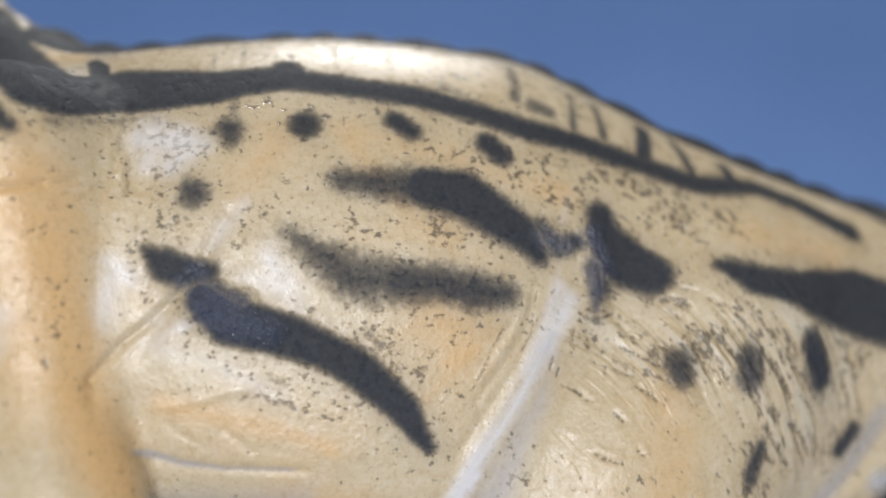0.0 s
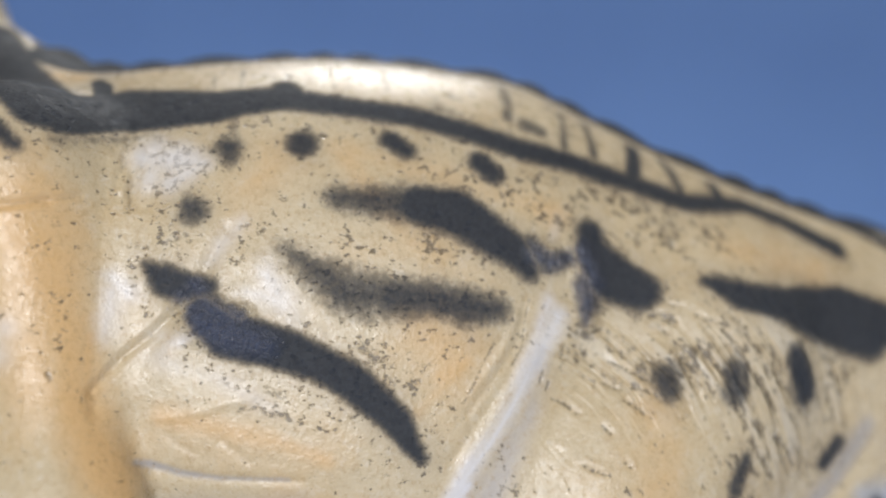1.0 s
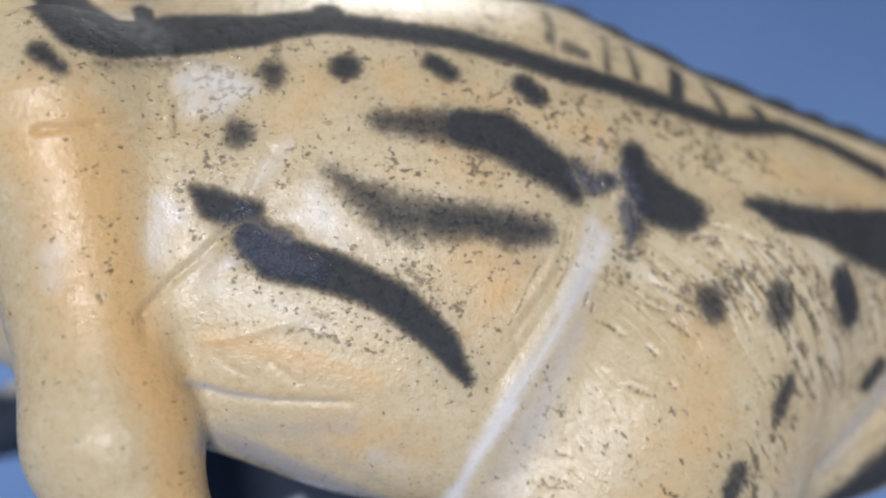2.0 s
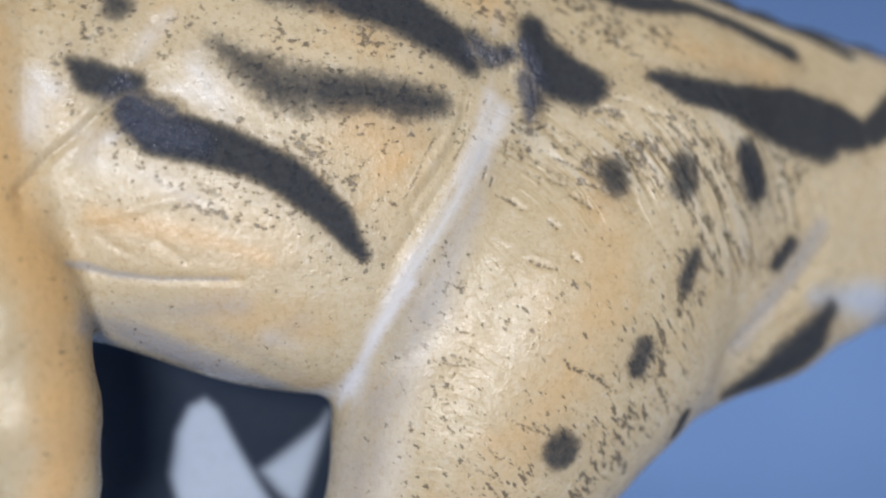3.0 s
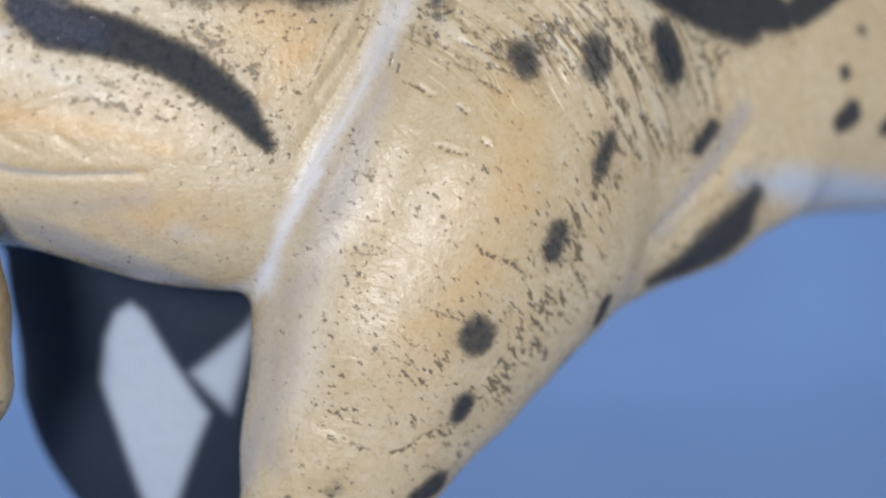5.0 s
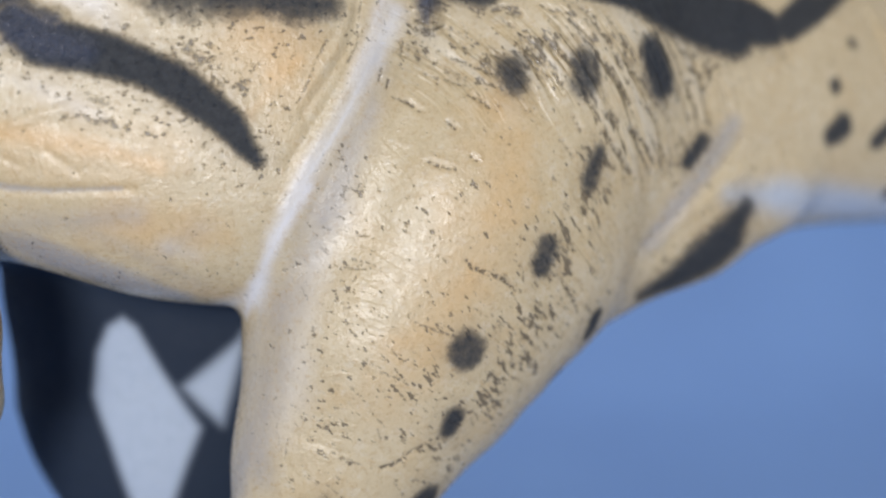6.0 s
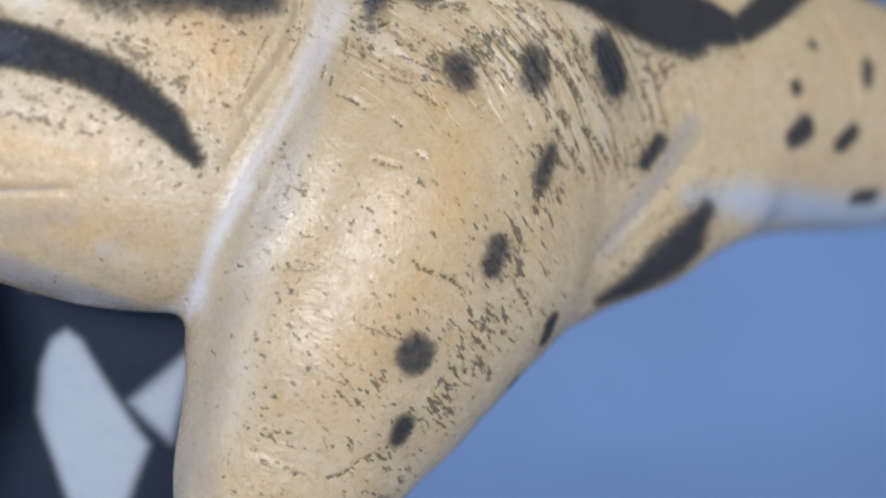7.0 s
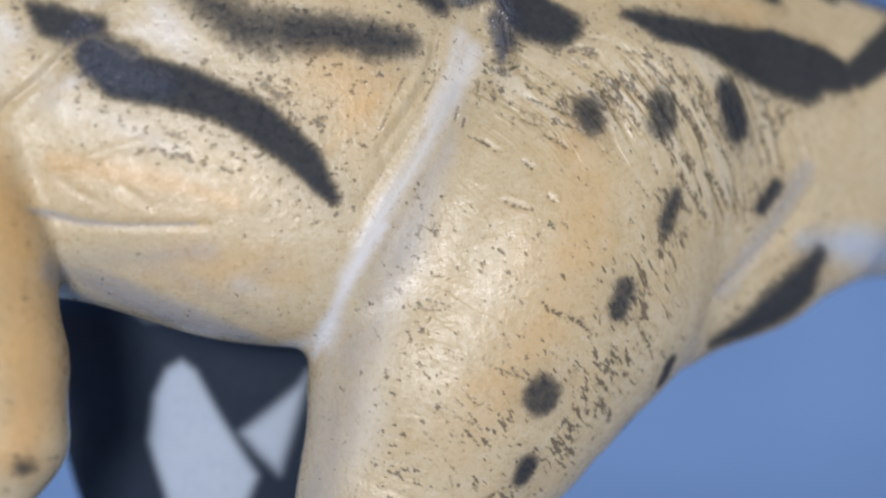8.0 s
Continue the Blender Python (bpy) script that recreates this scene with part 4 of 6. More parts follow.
stroke("ink", 0.75, 0.34, [(18.2, -1.9, 6.3, 0.14), (19.4, -1.5, 4.4, 0.14)], 0.4)
stroke("crease", -0.14, 0.41, [(18.2, -1.9, 6.3, 0.20), (19.4, -1.5, 4.4, 0.21)], 0.4)
stroke("crease", 0.1, 0.55, [(18.7, -1.7, 7.0, 0.20), (19.9, -1.3, 5.1, 0.21)], 0.4)
stroke("ink", 0.75, 0.34, [(19.6, -1.3, 8.9, 0.14), (20.4, -1.0, 7.3, 0.14)], 0.4)
stroke("crease", -0.14, 0.41, [(19.6, -1.3, 8.9, 0.21), (20.4, -1.0, 7.3, 0.21)], 0.4)
stroke("crease", 0.1, 0.55, [(20.1, -1.2, 9.6, 0.21), (20.9, -0.8, 8.0, 0.21)], 0.4)
stroke("ink", 0.75, 0.34, [(12.1, -1.1, 21.0, 0.14), (13.7, -1.3, 20.4, 0.14)], 0.4)
stroke("crease", -0.14, 0.40, [(12.1, -1.1, 21.0, 0.20), (13.7, -1.3, 20.4, 0.20)], 0.4)
stroke("crease", 0.1, 0.54, [(12.5, -1.0, 21.7, 0.20), (14.2, -1.2, 21.1, 0.20)], 0.4)
stroke("ink", 0.75, 0.34, [(16.0, -0.9, 21.8, 0.14), (17.7, -0.9, 20.9, 0.14)], 0.4)
stroke("crease", -0.14, 0.41, [(16.0, -0.9, 21.8, 0.20), (17.7, -0.9, 20.9, 0.20)], 0.4)
stroke("crease", 0.1, 0.55, [(16.5, -0.6, 22.6, 0.20), (18.2, -0.7, 21.7, 0.21)], 0.4)
stroke("ink", 0.75, 0.34, [(13.1, -0.7, 22.7, 0.14), (14.7, -0.8, 22.6, 0.14)], 0.4)
stroke("crease", -0.14, 0.41, [(13.1, -0.7, 22.7, 0.20), (14.7, -0.8, 22.6, 0.20)], 0.4)
stroke("crease", 0.1, 0.54, [(13.6, -0.5, 23.4, 0.20), (15.2, -0.5, 23.3, 0.20)], 0.4)
stroke("ink", 1, 0.34, [(16.3, -1.6, 18.2, 0.19), (17.3, -1.6, 17.0, 0.27), (18.7, -1.4, 15.7, 0.27), (20.3, -1.1, 14.3, 0.19)], 0.4)
stroke("crease", -0.2, 0.41, [(16.3, -1.6, 18.2, 0.27), (17.3, -1.6, 17.0, 0.27), (18.7, -1.4, 15.7, 0.27), (20.3, -1.1, 14.3, 0.27)], 0.4)
stroke("crease", 0.12, 0.55, [(16.8, -1.4, 19.0, 0.27), (17.8, -1.5, 17.7, 0.27), (19.2, -1.3, 16.5, 0.27), (20.8, -1.0, 15.1, 0.27)], 0.4)
stroke("ink", 1, 0.35, [(22.6, -0.4, 15.9, 0.19), (23.7, -0.0, 14.6, 0.28), (25.0, 0.6, 12.9, 0.28), (26.3, 1.5, 10.6, 0.20)], 0.4)
stroke("crease", -0.2, 0.42, [(22.6, -0.4, 15.9, 0.28), (23.7, -0.0, 14.6, 0.28), (25.0, 0.6, 12.9, 0.28), (26.3, 1.5, 10.6, 0.28)], 0.4)
stroke("crease", 0.12, 0.57, [(23.1, -0.2, 16.6, 0.28), (24.2, 0.2, 15.3, 0.28), (25.5, 0.7, 13.7, 0.28), (26.8, 1.6, 11.3, 0.28)], 0.4)
stroke("ink", 1, 0.37, [(27.0, 2.4, 7.5, 0.20), (28.6, 4.0, 5.8, 0.29), (29.9, 5.8, 3.9, 0.21)], 0.4)
stroke("crease", -0.2, 0.44, [(27.0, 2.4, 7.5, 0.29), (28.6, 4.0, 5.8, 0.29), (29.9, 5.8, 3.9, 0.30)], 0.4)
stroke("crease", 0.12, 0.59, [(27.6, 2.6, 8.3, 0.29), (29.2, 4.3, 6.5, 0.29), (30.5, 6.0, 4.6, 0.30)], 0.4)
stroke("ink", 1, 0.34, [(10.8, -1.0, 21.3, 0.19), (12.1, -1.0, 21.6, 0.27), (13.7, -1.3, 20.7, 0.19)], 0.4)
stroke("crease", -0.2, 0.40, [(10.8, -1.0, 21.3, 0.27), (12.1, -1.0, 21.6, 0.27), (13.7, -1.3, 20.7, 0.27)], 0.4)
stroke("crease", 0.12, 0.54, [(11.2, -0.8, 22.0, 0.27), (12.6, -0.8, 22.4, 0.27), (14.2, -1.1, 21.5, 0.27)], 0.4)
stroke("ink", 0.8, 0.35, [(8.7, 3.1, 35.0, 0.17), (10.2, 3.5, 34.6, 0.24), (11.4, 3.7, 34.0, 0.17)], 0.4)
stroke("ink", 0.8, 0.36, [(12.8, 4.4, 34.5, 0.17), (15.0, 5.0, 33.9, 0.17)], 0.4)
stroke("ink", 0.8, 0.35, [(10.8, 3.1, 33.2, 0.17), (11.9, 3.5, 33.1, 0.17)], 0.4)
stroke("ink", 0.8, 0.35, [(13.4, 3.8, 32.7, 0.17), (15.6, 4.3, 32.4, 0.17)], 0.4)
stroke("ink", 0.8, 0.36, [(16.8, 5.2, 33.1, 0.18), (18.2, 5.3, 32.6, 0.18)], 0.4)
stroke("ink", 0.8, 0.36, [(19.5, 6.2, 33.2, 0.18), (21.0, 5.9, 32.1, 0.18)], 0.4)
stroke("ink", 0.8, 0.35, [(13.5, 2.3, 29.5, 0.17), (15.3, 2.6, 29.6, 0.17)], 0.4)
stroke("ink", 0.8, 0.35, [(9.1, 3.8, 36.1, 0.17), (10.0, 3.8, 35.4, 0.17)], 0.4)
stroke("ink", 0.8, 0.34, [(6.5, 1.8, 33.9, 0.17), (7.9, 2.1, 33.3, 0.17)], 0.4)
stroke("ink", 0.8, 0.35, [(5.5, 2.3, 36.2, 0.17), (7.5, 3.4, 36.8, 0.17)], 0.4)
stroke("ink", 0.8, 0.35, [(11.9, 4.6, 35.6, 0.17), (12.5, 4.7, 35.3, 0.17)], 0.4)
stroke("ink", 0.8, 0.34, [(3.3, 1.9, 37.3, 0.17), (4.1, 2.1, 37.0, 0.17)], 0.4)
stroke("ink", 0.8, 0.35, [(15.2, 2.0, 28.6, 0.17), (16.7, 2.1, 28.4, 0.17)], 0.4)
stroke("ink", 0.8, 0.34, [(9.3, 1.7, 30.6, 0.17), (10.0, 1.7, 30.0, 0.17)], 0.4)
stroke("ink", 0.8, 0.34, [(7.5, 0.8, 29.5, 0.17), (8.3, 1.0, 29.0, 0.17)], 0.4)
stroke("ink", 0.8, 0.35, [(12.2, 2.9, 31.3, 0.17), (12.8, 2.8, 30.9, 0.17)], 0.4)
stroke("ink", 0.8, 0.34, [(0.8, -0.8, 34.1, 0.16), (1.5, -0.7, 33.1, 0.16)], 0.4)
stroke("ink", 0.8, 0.33, [(-4.1, -2.0, 37.0, 0.16), (-3.2, -1.8, 36.5, 0.16)], 0.4)
stroke("ink", 0.6, 0.31, [(-4.9, -5.3, -3.7, 0.13), (-3.0, -5.4, -4.1, 0.13)], 0.4)
stroke("ink", 0.6, 0.31, [(-8.9, -5.3, -5.0, 0.13), (-8.0, -5.3, -6.0, 0.13)], 0.4)
stroke("ink", 0.6, 0.31, [(-6.1, -5.4, -6.2, 0.13), (-4.4, -5.6, -6.6, 0.18), (-3.0, -5.8, -7.1, 0.13)], 0.4)
stroke("ink", 0.6, 0.31, [(-6.2, -5.6, -7.3, 0.13), (-3.7, -5.8, -7.5, 0.13)], 0.4)
stroke("ink", 0.6, 0.30, [(-6.8, -6.3, -11.8, 0.13), (-5.8, -6.3, -11.5, 0.13)], 0.4)
stroke("ink", 0.6, 0.31, [(3.9, -5.6, -6.2, 0.13), (5.1, -5.4, -7.1, 0.13)], 0.4)
stroke("ink", 0.6, 0.31, [(0.8, -5.9, -12.8, 0.13), (1.2, -5.8, -12.5, 0.13)], 0.4)
stroke("ink", 0.6, 0.31, [(0.8, -5.9, -13.1, 0.13), (2.0, -5.7, -13.8, 0.18), (4.1, -5.1, -14.6, 0.18), (5.9, -4.5, -15.3, 0.13)], 0.4)
stroke("ink", 0.6, 0.31, [(-1.4, -6.1, -16.2, 0.13), (-0.8, -6.0, -17.0, 0.13)], 0.4)
stroke("ink", 0.6, 0.31, [(1.0, -5.7, -16.6, 0.13), (2.0, -5.3, -17.4, 0.13)], 0.4)
stroke("ink", 0.6, 0.31, [(-4.2, -6.2, -17.3, 0.13), (-2.6, -6.0, -18.4, 0.13)], 0.4)
stroke("ink", 0.6, 0.31, [(2.7, -5.2, -17.5, 0.13), (3.0, -5.0, -17.9, 0.13)], 0.4)
stroke("ink", 0.6, 0.31, [(9.7, -3.5, -12.9, 0.13), (11.0, -2.6, -14.3, 0.13)], 0.4)
stroke("ink", 0.6, 0.31, [(7.8, -4.3, -12.1, 0.13), (9.1, -3.6, -13.2, 0.13)], 0.4)
stroke("ink", 0.6, 0.31, [(12.3, -4.0, -6.8, 0.13), (13.2, -3.4, -8.0, 0.19), (13.3, -3.1, -9.4, 0.13)], 0.4)
stroke("ink", 0.6, 0.31, [(10.3, -3.1, -13.6, 0.13), (10.7, -2.6, -14.9, 0.13)], 0.4)
stroke("ink", 0.6, 0.32, [(15.2, -1.1, -13.2, 0.13), (16.0, -0.1, -14.4, 0.14)], 0.4)
stroke("ink", 0.6, 0.32, [(17.5, -0.3, -12.1, 0.13), (18.7, 0.8, -12.9, 0.14)], 0.4)
stroke("ink", 0.6, 0.31, [(-2.6, -6.0, -18.8, 0.13), (-0.3, -5.5, -19.7, 0.19), (0.4, -5.2, -20.5, 0.13)], 0.4)
stroke("ink", 0.6, 0.31, [(0.9, -4.8, -21.5, 0.13), (1.9, -4.6, -21.4, 0.13)], 0.4)
stroke("ink", 0.6, 0.31, [(-3.2, -4.9, -23.9, 0.13), (-2.5, -4.5, -24.9, 0.13)], 0.4)
stroke("ink", 0.6, 0.32, [(-3.2, -4.5, -25.2, 0.13), (-2.9, -4.2, -26.4, 0.13)], 0.4)
stroke("ink", 0.6, 0.32, [(-8.3, -4.7, -27.6, 0.13), (-6.8, -4.5, -28.4, 0.19), (-5.2, -4.1, -29.2, 0.13)], 0.4)
stroke("ink", 0.6, 0.32, [(-9.2, -4.8, -28.0, 0.13), (-8.8, -4.7, -28.3, 0.13)], 0.4)
stroke("ink", 0.6, 0.32, [(-11.4, -4.6, -30.2, 0.13), (-10.1, -4.5, -31.2, 0.13)], 0.4)
stroke("ink", 0.6, 0.32, [(-7.9, -4.4, -30.3, 0.13), (-7.6, -4.3, -30.8, 0.13)], 0.4)
stroke("ink", 0.6, 0.32, [(-9.0, -4.4, -31.2, 0.13), (-7.8, -4.0, -32.4, 0.13)], 0.4)
stroke("ink", 0.6, 0.32, [(-14.5, -4.0, -24.4, 0.13), (-14.2, -4.2, -26.7, 0.13)], 0.4)
stroke("ink", 0.6, 0.32, [(-13.2, -4.5, -26.1, 0.13), (-13.6, -4.4, -28.3, 0.13)], 0.4)
stroke("ink", 0.6, 0.31, [(-8.2, -5.6, -3.0, 0.13), (-7.0, -5.4, -3.4, 0.13)], 0.4)
stroke("ink", 0.6, 0.31, [(-6.5, -5.8, 1.5, 0.13), (-5.9, -5.6, 1.1, 0.13)], 0.4)
stroke("ink", 0.6, 0.31, [(-11.1, -5.1, -9.2, 0.13), (-10.5, -5.4, -10.6, 0.13)], 0.4)
stroke("ink", 0.6, 0.31, [(-5.8, -5.8, -20.4, 0.13), (-5.2, -5.7, -21.1, 0.13)], 0.4)
stroke("ink", 0.6, 0.31, [(2.7, -5.6, -9.6, 0.13), (3.1, -5.5, -10.8, 0.13)], 0.4)
stroke("ink", 0.8, 0.31, [(7.0, -5.2, -6.8, 0.17), (7.6, -5.0, -7.6, 0.25), (9.1, -4.6, -8.2, 0.25), (11.0, -4.0, -9.0, 0.25), (12.4, -3.2, -10.3, 0.17)], 0.4)
stroke("crease", -0.1, 0.37, [(7.0, -5.2, -6.8, 0.24), (7.6, -5.0, -7.6, 0.25), (9.1, -4.6, -8.2, 0.25), (11.0, -4.0, -9.0, 0.25), (12.4, -3.2, -10.3, 0.25)], 0.4)
stroke("ink", 0.8, 0.33, [(17.8, -1.1, -9.3, 0.18), (18.9, 0.2, -11.2, 0.26), (19.8, 1.5, -12.7, 0.18)], 0.4)
stroke("crease", -0.1, 0.39, [(17.8, -1.1, -9.3, 0.26), (18.9, 0.2, -11.2, 0.26), (19.8, 1.5, -12.7, 0.26)], 0.4)
stroke("ink", 0.8, 0.32, [(-3.1, -3.4, -29.7, 0.18), (-2.1, -3.1, -29.6, 0.26), (-0.8, -2.8, -29.0, 0.18)], 0.4)
stroke("crease", -0.1, 0.38, [(-3.1, -3.4, -29.7, 0.26), (-2.1, -3.1, -29.6, 0.26), (-0.8, -2.8, -29.0, 0.26)], 0.4)
stroke("ink", 0.8, 0.32, [(-0.3, -2.8, -28.4, 0.18), (1.7, -2.4, -27.6, 0.18)], 0.4)
stroke("crease", -0.1, 0.38, [(-0.3, -2.8, -28.4, 0.26), (1.7, -2.4, -27.6, 0.26)], 0.4)
stroke("ink", 0.8, 0.33, [(-15.6, -3.3, -34.7, 0.18), (-14.5, -3.6, -34.3, 0.26), (-14.2, -3.5, -35.1, 0.18)], 0.4)
stroke("crease", -0.1, 0.39, [(-15.6, -3.3, -34.7, 0.26), (-14.5, -3.6, -34.3, 0.26), (-14.2, -3.5, -35.1, 0.26)], 0.4)
stroke("ink", 0.8, 0.32, [(-11.0, -4.1, -33.7, 0.18), (-9.7, -3.9, -34.3, 0.18)], 0.4)
stroke("crease", -0.1, 0.39, [(-11.0, -4.1, -33.7, 0.26), (-9.7, -3.9, -34.3, 0.26)], 0.4)
stroke("ink", 0.8, 0.32, [(16.8, -1.9, 14.6, 0.13), (17.7, -1.8, 13.4, 0.19), (18.3, -1.7, 12.2, 0.13)], 0.4)
stroke("crease", -0.14, 0.38, [(16.8, -1.9, 14.6, 0.19), (17.7, -1.8, 13.4, 0.19), (18.3, -1.7, 12.2, 0.19)], 0.4)
stroke("crease", 0.1, 0.51, [(17.3, -1.7, 15.3, 0.19), (18.2, -1.6, 14.1, 0.19), (18.8, -1.5, 12.9, 0.19)], 0.4)
stroke("ink", 0.8, 0.32, [(20.3, -1.1, 11.6, 0.14), (21.6, -0.7, 10.4, 0.19), (22.4, -0.3, 9.3, 0.14)], 0.4)
stroke("crease", -0.14, 0.39, [(20.3, -1.1, 11.6, 0.19), (21.6, -0.7, 10.4, 0.19), (22.4, -0.3, 9.3, 0.19)], 0.4)
stroke("crease", 0.1, 0.52, [(20.7, -1.0, 12.3, 0.19), (22.1, -0.5, 11.1, 0.19), (22.9, -0.1, 10.0, 0.19)], 0.4)
stroke("ink", 0.8, 0.33, [(25.7, 0.8, 15.5, 0.14), (27.1, 1.5, 14.0, 0.20), (28.5, 2.4, 13.2, 0.14)], 0.4)
stroke("crease", -0.14, 0.40, [(25.7, 0.8, 15.5, 0.20), (27.1, 1.5, 14.0, 0.20), (28.5, 2.4, 13.2, 0.20)], 0.4)
stroke("crease", 0.1, 0.54, [(26.2, 1.1, 16.2, 0.20), (27.6, 1.8, 14.7, 0.20), (29.0, 2.7, 13.9, 0.20)], 0.4)
stroke("ink", 0.8, 0.34, [(26.4, 2.0, 7.7, 0.14), (27.2, 2.7, 6.8, 0.20), (28.0, 3.8, 4.9, 0.20), (29.4, 5.8, 2.5, 0.14)], 0.4)
stroke("crease", -0.14, 0.41, [(26.4, 2.0, 7.7, 0.20), (27.2, 2.7, 6.8, 0.20), (28.0, 3.8, 4.9, 0.20), (29.4, 5.8, 2.5, 0.20)], 0.4)
stroke("crease", 0.1, 0.55, [(26.9, 2.2, 8.4, 0.20), (27.7, 2.9, 7.5, 0.20), (28.5, 4.0, 5.6, 0.20), (30.0, 6.0, 3.3, 0.21)], 0.4)
stroke("ink", 0.8, 0.34, [(28.6, 2.8, 10.4, 0.14), (29.5, 3.8, 9.3, 0.14)], 0.4)
stroke("crease", -0.14, 0.41, [(28.6, 2.8, 10.4, 0.20), (29.5, 3.8, 9.3, 0.20)], 0.4)
stroke("crease", 0.1, 0.54, [(29.1, 3.0, 11.2, 0.20), (30.0, 4.0, 10.0, 0.20)], 0.4)
stroke("ink", 0.8, 0.33, [(24.7, 1.3, 5.4, 0.14), (25.8, 2.3, 3.5, 0.20), (26.7, 3.2, 2.5, 0.14)], 0.4)
stroke("crease", -0.14, 0.40, [(24.7, 1.3, 5.4, 0.20), (25.8, 2.3, 3.5, 0.20), (26.7, 3.2, 2.5, 0.20)], 0.4)
stroke("crease", 0.1, 0.54, [(25.2, 1.5, 6.1, 0.20), (26.3, 2.6, 4.3, 0.20), (27.2, 3.5, 3.2, 0.20)], 0.4)
stroke("ink", 0.8, 0.35, [(29.5, 4.5, 6.6, 0.14), (30.4, 5.9, 5.0, 0.21), (31.5, 7.5, 2.6, 0.15)], 0.4)
stroke("crease", -0.14, 0.42, [(29.5, 4.5, 6.6, 0.20), (30.4, 5.9, 5.0, 0.21), (31.5, 7.5, 2.6, 0.21)], 0.4)
stroke("crease", 0.1, 0.56, [(30.0, 4.8, 7.3, 0.20), (30.9, 6.1, 5.7, 0.21), (32.0, 7.7, 3.3, 0.21)], 0.4)
stroke("ink", 0.8, 0.36, [(33.3, 6.6, 18.0, 0.15), (35.7, 8.5, 16.8, 0.15)], 0.4)
stroke("crease", -0.14, 0.43, [(33.3, 6.6, 18.0, 0.21), (35.7, 8.5, 16.8, 0.21)], 0.4)
stroke("crease", 0.1, 0.57, [(34.0, 7.4, 18.8, 0.21), (36.3, 9.0, 17.6, 0.21)], 0.4)
stroke("ink", 0.8, 0.35, [(34.6, 7.9, 10.2, 0.15), (34.7, 8.2, 9.0, 0.15)], 0.4)
stroke("crease", -0.14, 0.42, [(34.6, 7.9, 10.2, 0.21), (34.7, 8.2, 9.0, 0.21)], 0.4)
stroke("crease", 0.1, 0.56, [(35.1, 8.2, 11.0, 0.21), (35.2, 8.4, 9.8, 0.21)], 0.4)
stroke("ink", 0.8, 0.33, [(23.3, 0.1, 9.6, 0.14), (24.3, 0.7, 8.5, 0.14)], 0.4)
stroke("crease", -0.14, 0.39, [(23.3, 0.1, 9.6, 0.20), (24.3, 0.7, 8.5, 0.20)], 0.4)
stroke("crease", 0.1, 0.52, [(23.7, 0.2, 10.3, 0.20), (24.8, 0.9, 9.2, 0.20)], 0.4)
stroke("ink", 0.8, 0.35, [(32.0, 6.8, 6.0, 0.15), (32.6, 8.0, 3.4, 0.15)], 0.4)
stroke("crease", -0.14, 0.42, [(32.0, 6.8, 6.0, 0.21), (32.6, 8.0, 3.4, 0.21)], 0.4)
stroke("crease", 0.1, 0.56, [(32.5, 7.1, 6.8, 0.21), (33.1, 8.1, 4.2, 0.21)], 0.4)
stroke("mark", 0.97, 1.24, [(-45.5, -12.0, 24.3, 0.62), (-43.4, -12.0, 22.7, 1.99), (-41.5, -11.9, 22.1, 1.86), (-38.8, -11.6, 22.2, 1.24)], 0.4)
stroke("mark", 1, 1.13, [(-39.2, -11.9, 19.3, 1.97), (-36.5, -11.4, 16.9, 2.46), (-33.5, -11.1, 16.5, 2.58), (-29.8, -10.6, 15.6, 2.46), (-26.2, -10.1, 14.3, 2.09), (-23.1, -9.7, 12.7, 2.22), (-19.9, -9.2, 10.2, 1.98), (-17.8, -8.8, 8.4, 1.87), (-16.4, -8.4, 6.1, 1.38), (-15.2, -8.1, 4.6, 0.88)], 0.4)
stroke("mark", 0.75, 1.23, [(-39.4, -11.6, 21.7, 1.36), (-37.8, -11.8, 20.0, 1.72), (-35.4, -11.3, 19.2, 1.48)], 0.4)
stroke("mark", 1, 0.94, [(-72.8, 8.3, 54.7, 1.91), (-71.2, 6.7, 52.8, 2.19), (-65.9, 0.6, 47.1, 2.65), (-57.4, -13.1, 41.2, 2.98), (-54.7, -10.2, 41.2, 3.55), (-51.8, -5.7, 42.4, 3.38), (-46.2, -5.1, 42.9, 2.95), (-41.1, -4.8, 43.3, 2.47), (-37.5, -3.8, 44.4, 2.07), (-32.5, -2.5, 45.4, 1.95)], 0.2)
stroke("mark", 1, 0.55, [(-56.6, 0.8, 47.0, 0.79), (-55.1, -1.2, 45.8, 1.13), (-54.1, -3.9, 44.1, 1.10)], 0.2)
stroke("mark", 0.55, 1.84, [(-54.9, -14.3, 37.3, 1.14), (-50.8, -9.4, 38.3, 1.17), (-46.6, -7.6, 39.3, 0.66)], 0.4)
stroke("mark", 1, 0.61, [(-66.2, 7.3, 52.0, 0.39), (-65.0, 8.5, 52.0, 0.70), (-63.7, 11.9, 52.7, 0.71), (-61.1, 12.2, 52.1, 0.63), (-56.7, 5.4, 49.7, 0.60), (-54.5, 6.4, 50.3, 0.52), (-53.7, 12.2, 52.1, 0.31), (-46.3, 7.3, 51.7, 0.30), (-41.6, 12.4, 53.6, 0.23)], 0.2)
stroke("mark", 0.97, 1.93, [(29.1, 11.5, -12.1, 1.00), (33.4, 12.7, -10.3, 1.89), (37.0, 12.2, -7.9, 2.77), (40.0, 12.2, -5.4, 2.79), (42.9, 13.1, -1.3, 1.34)], 0.4)
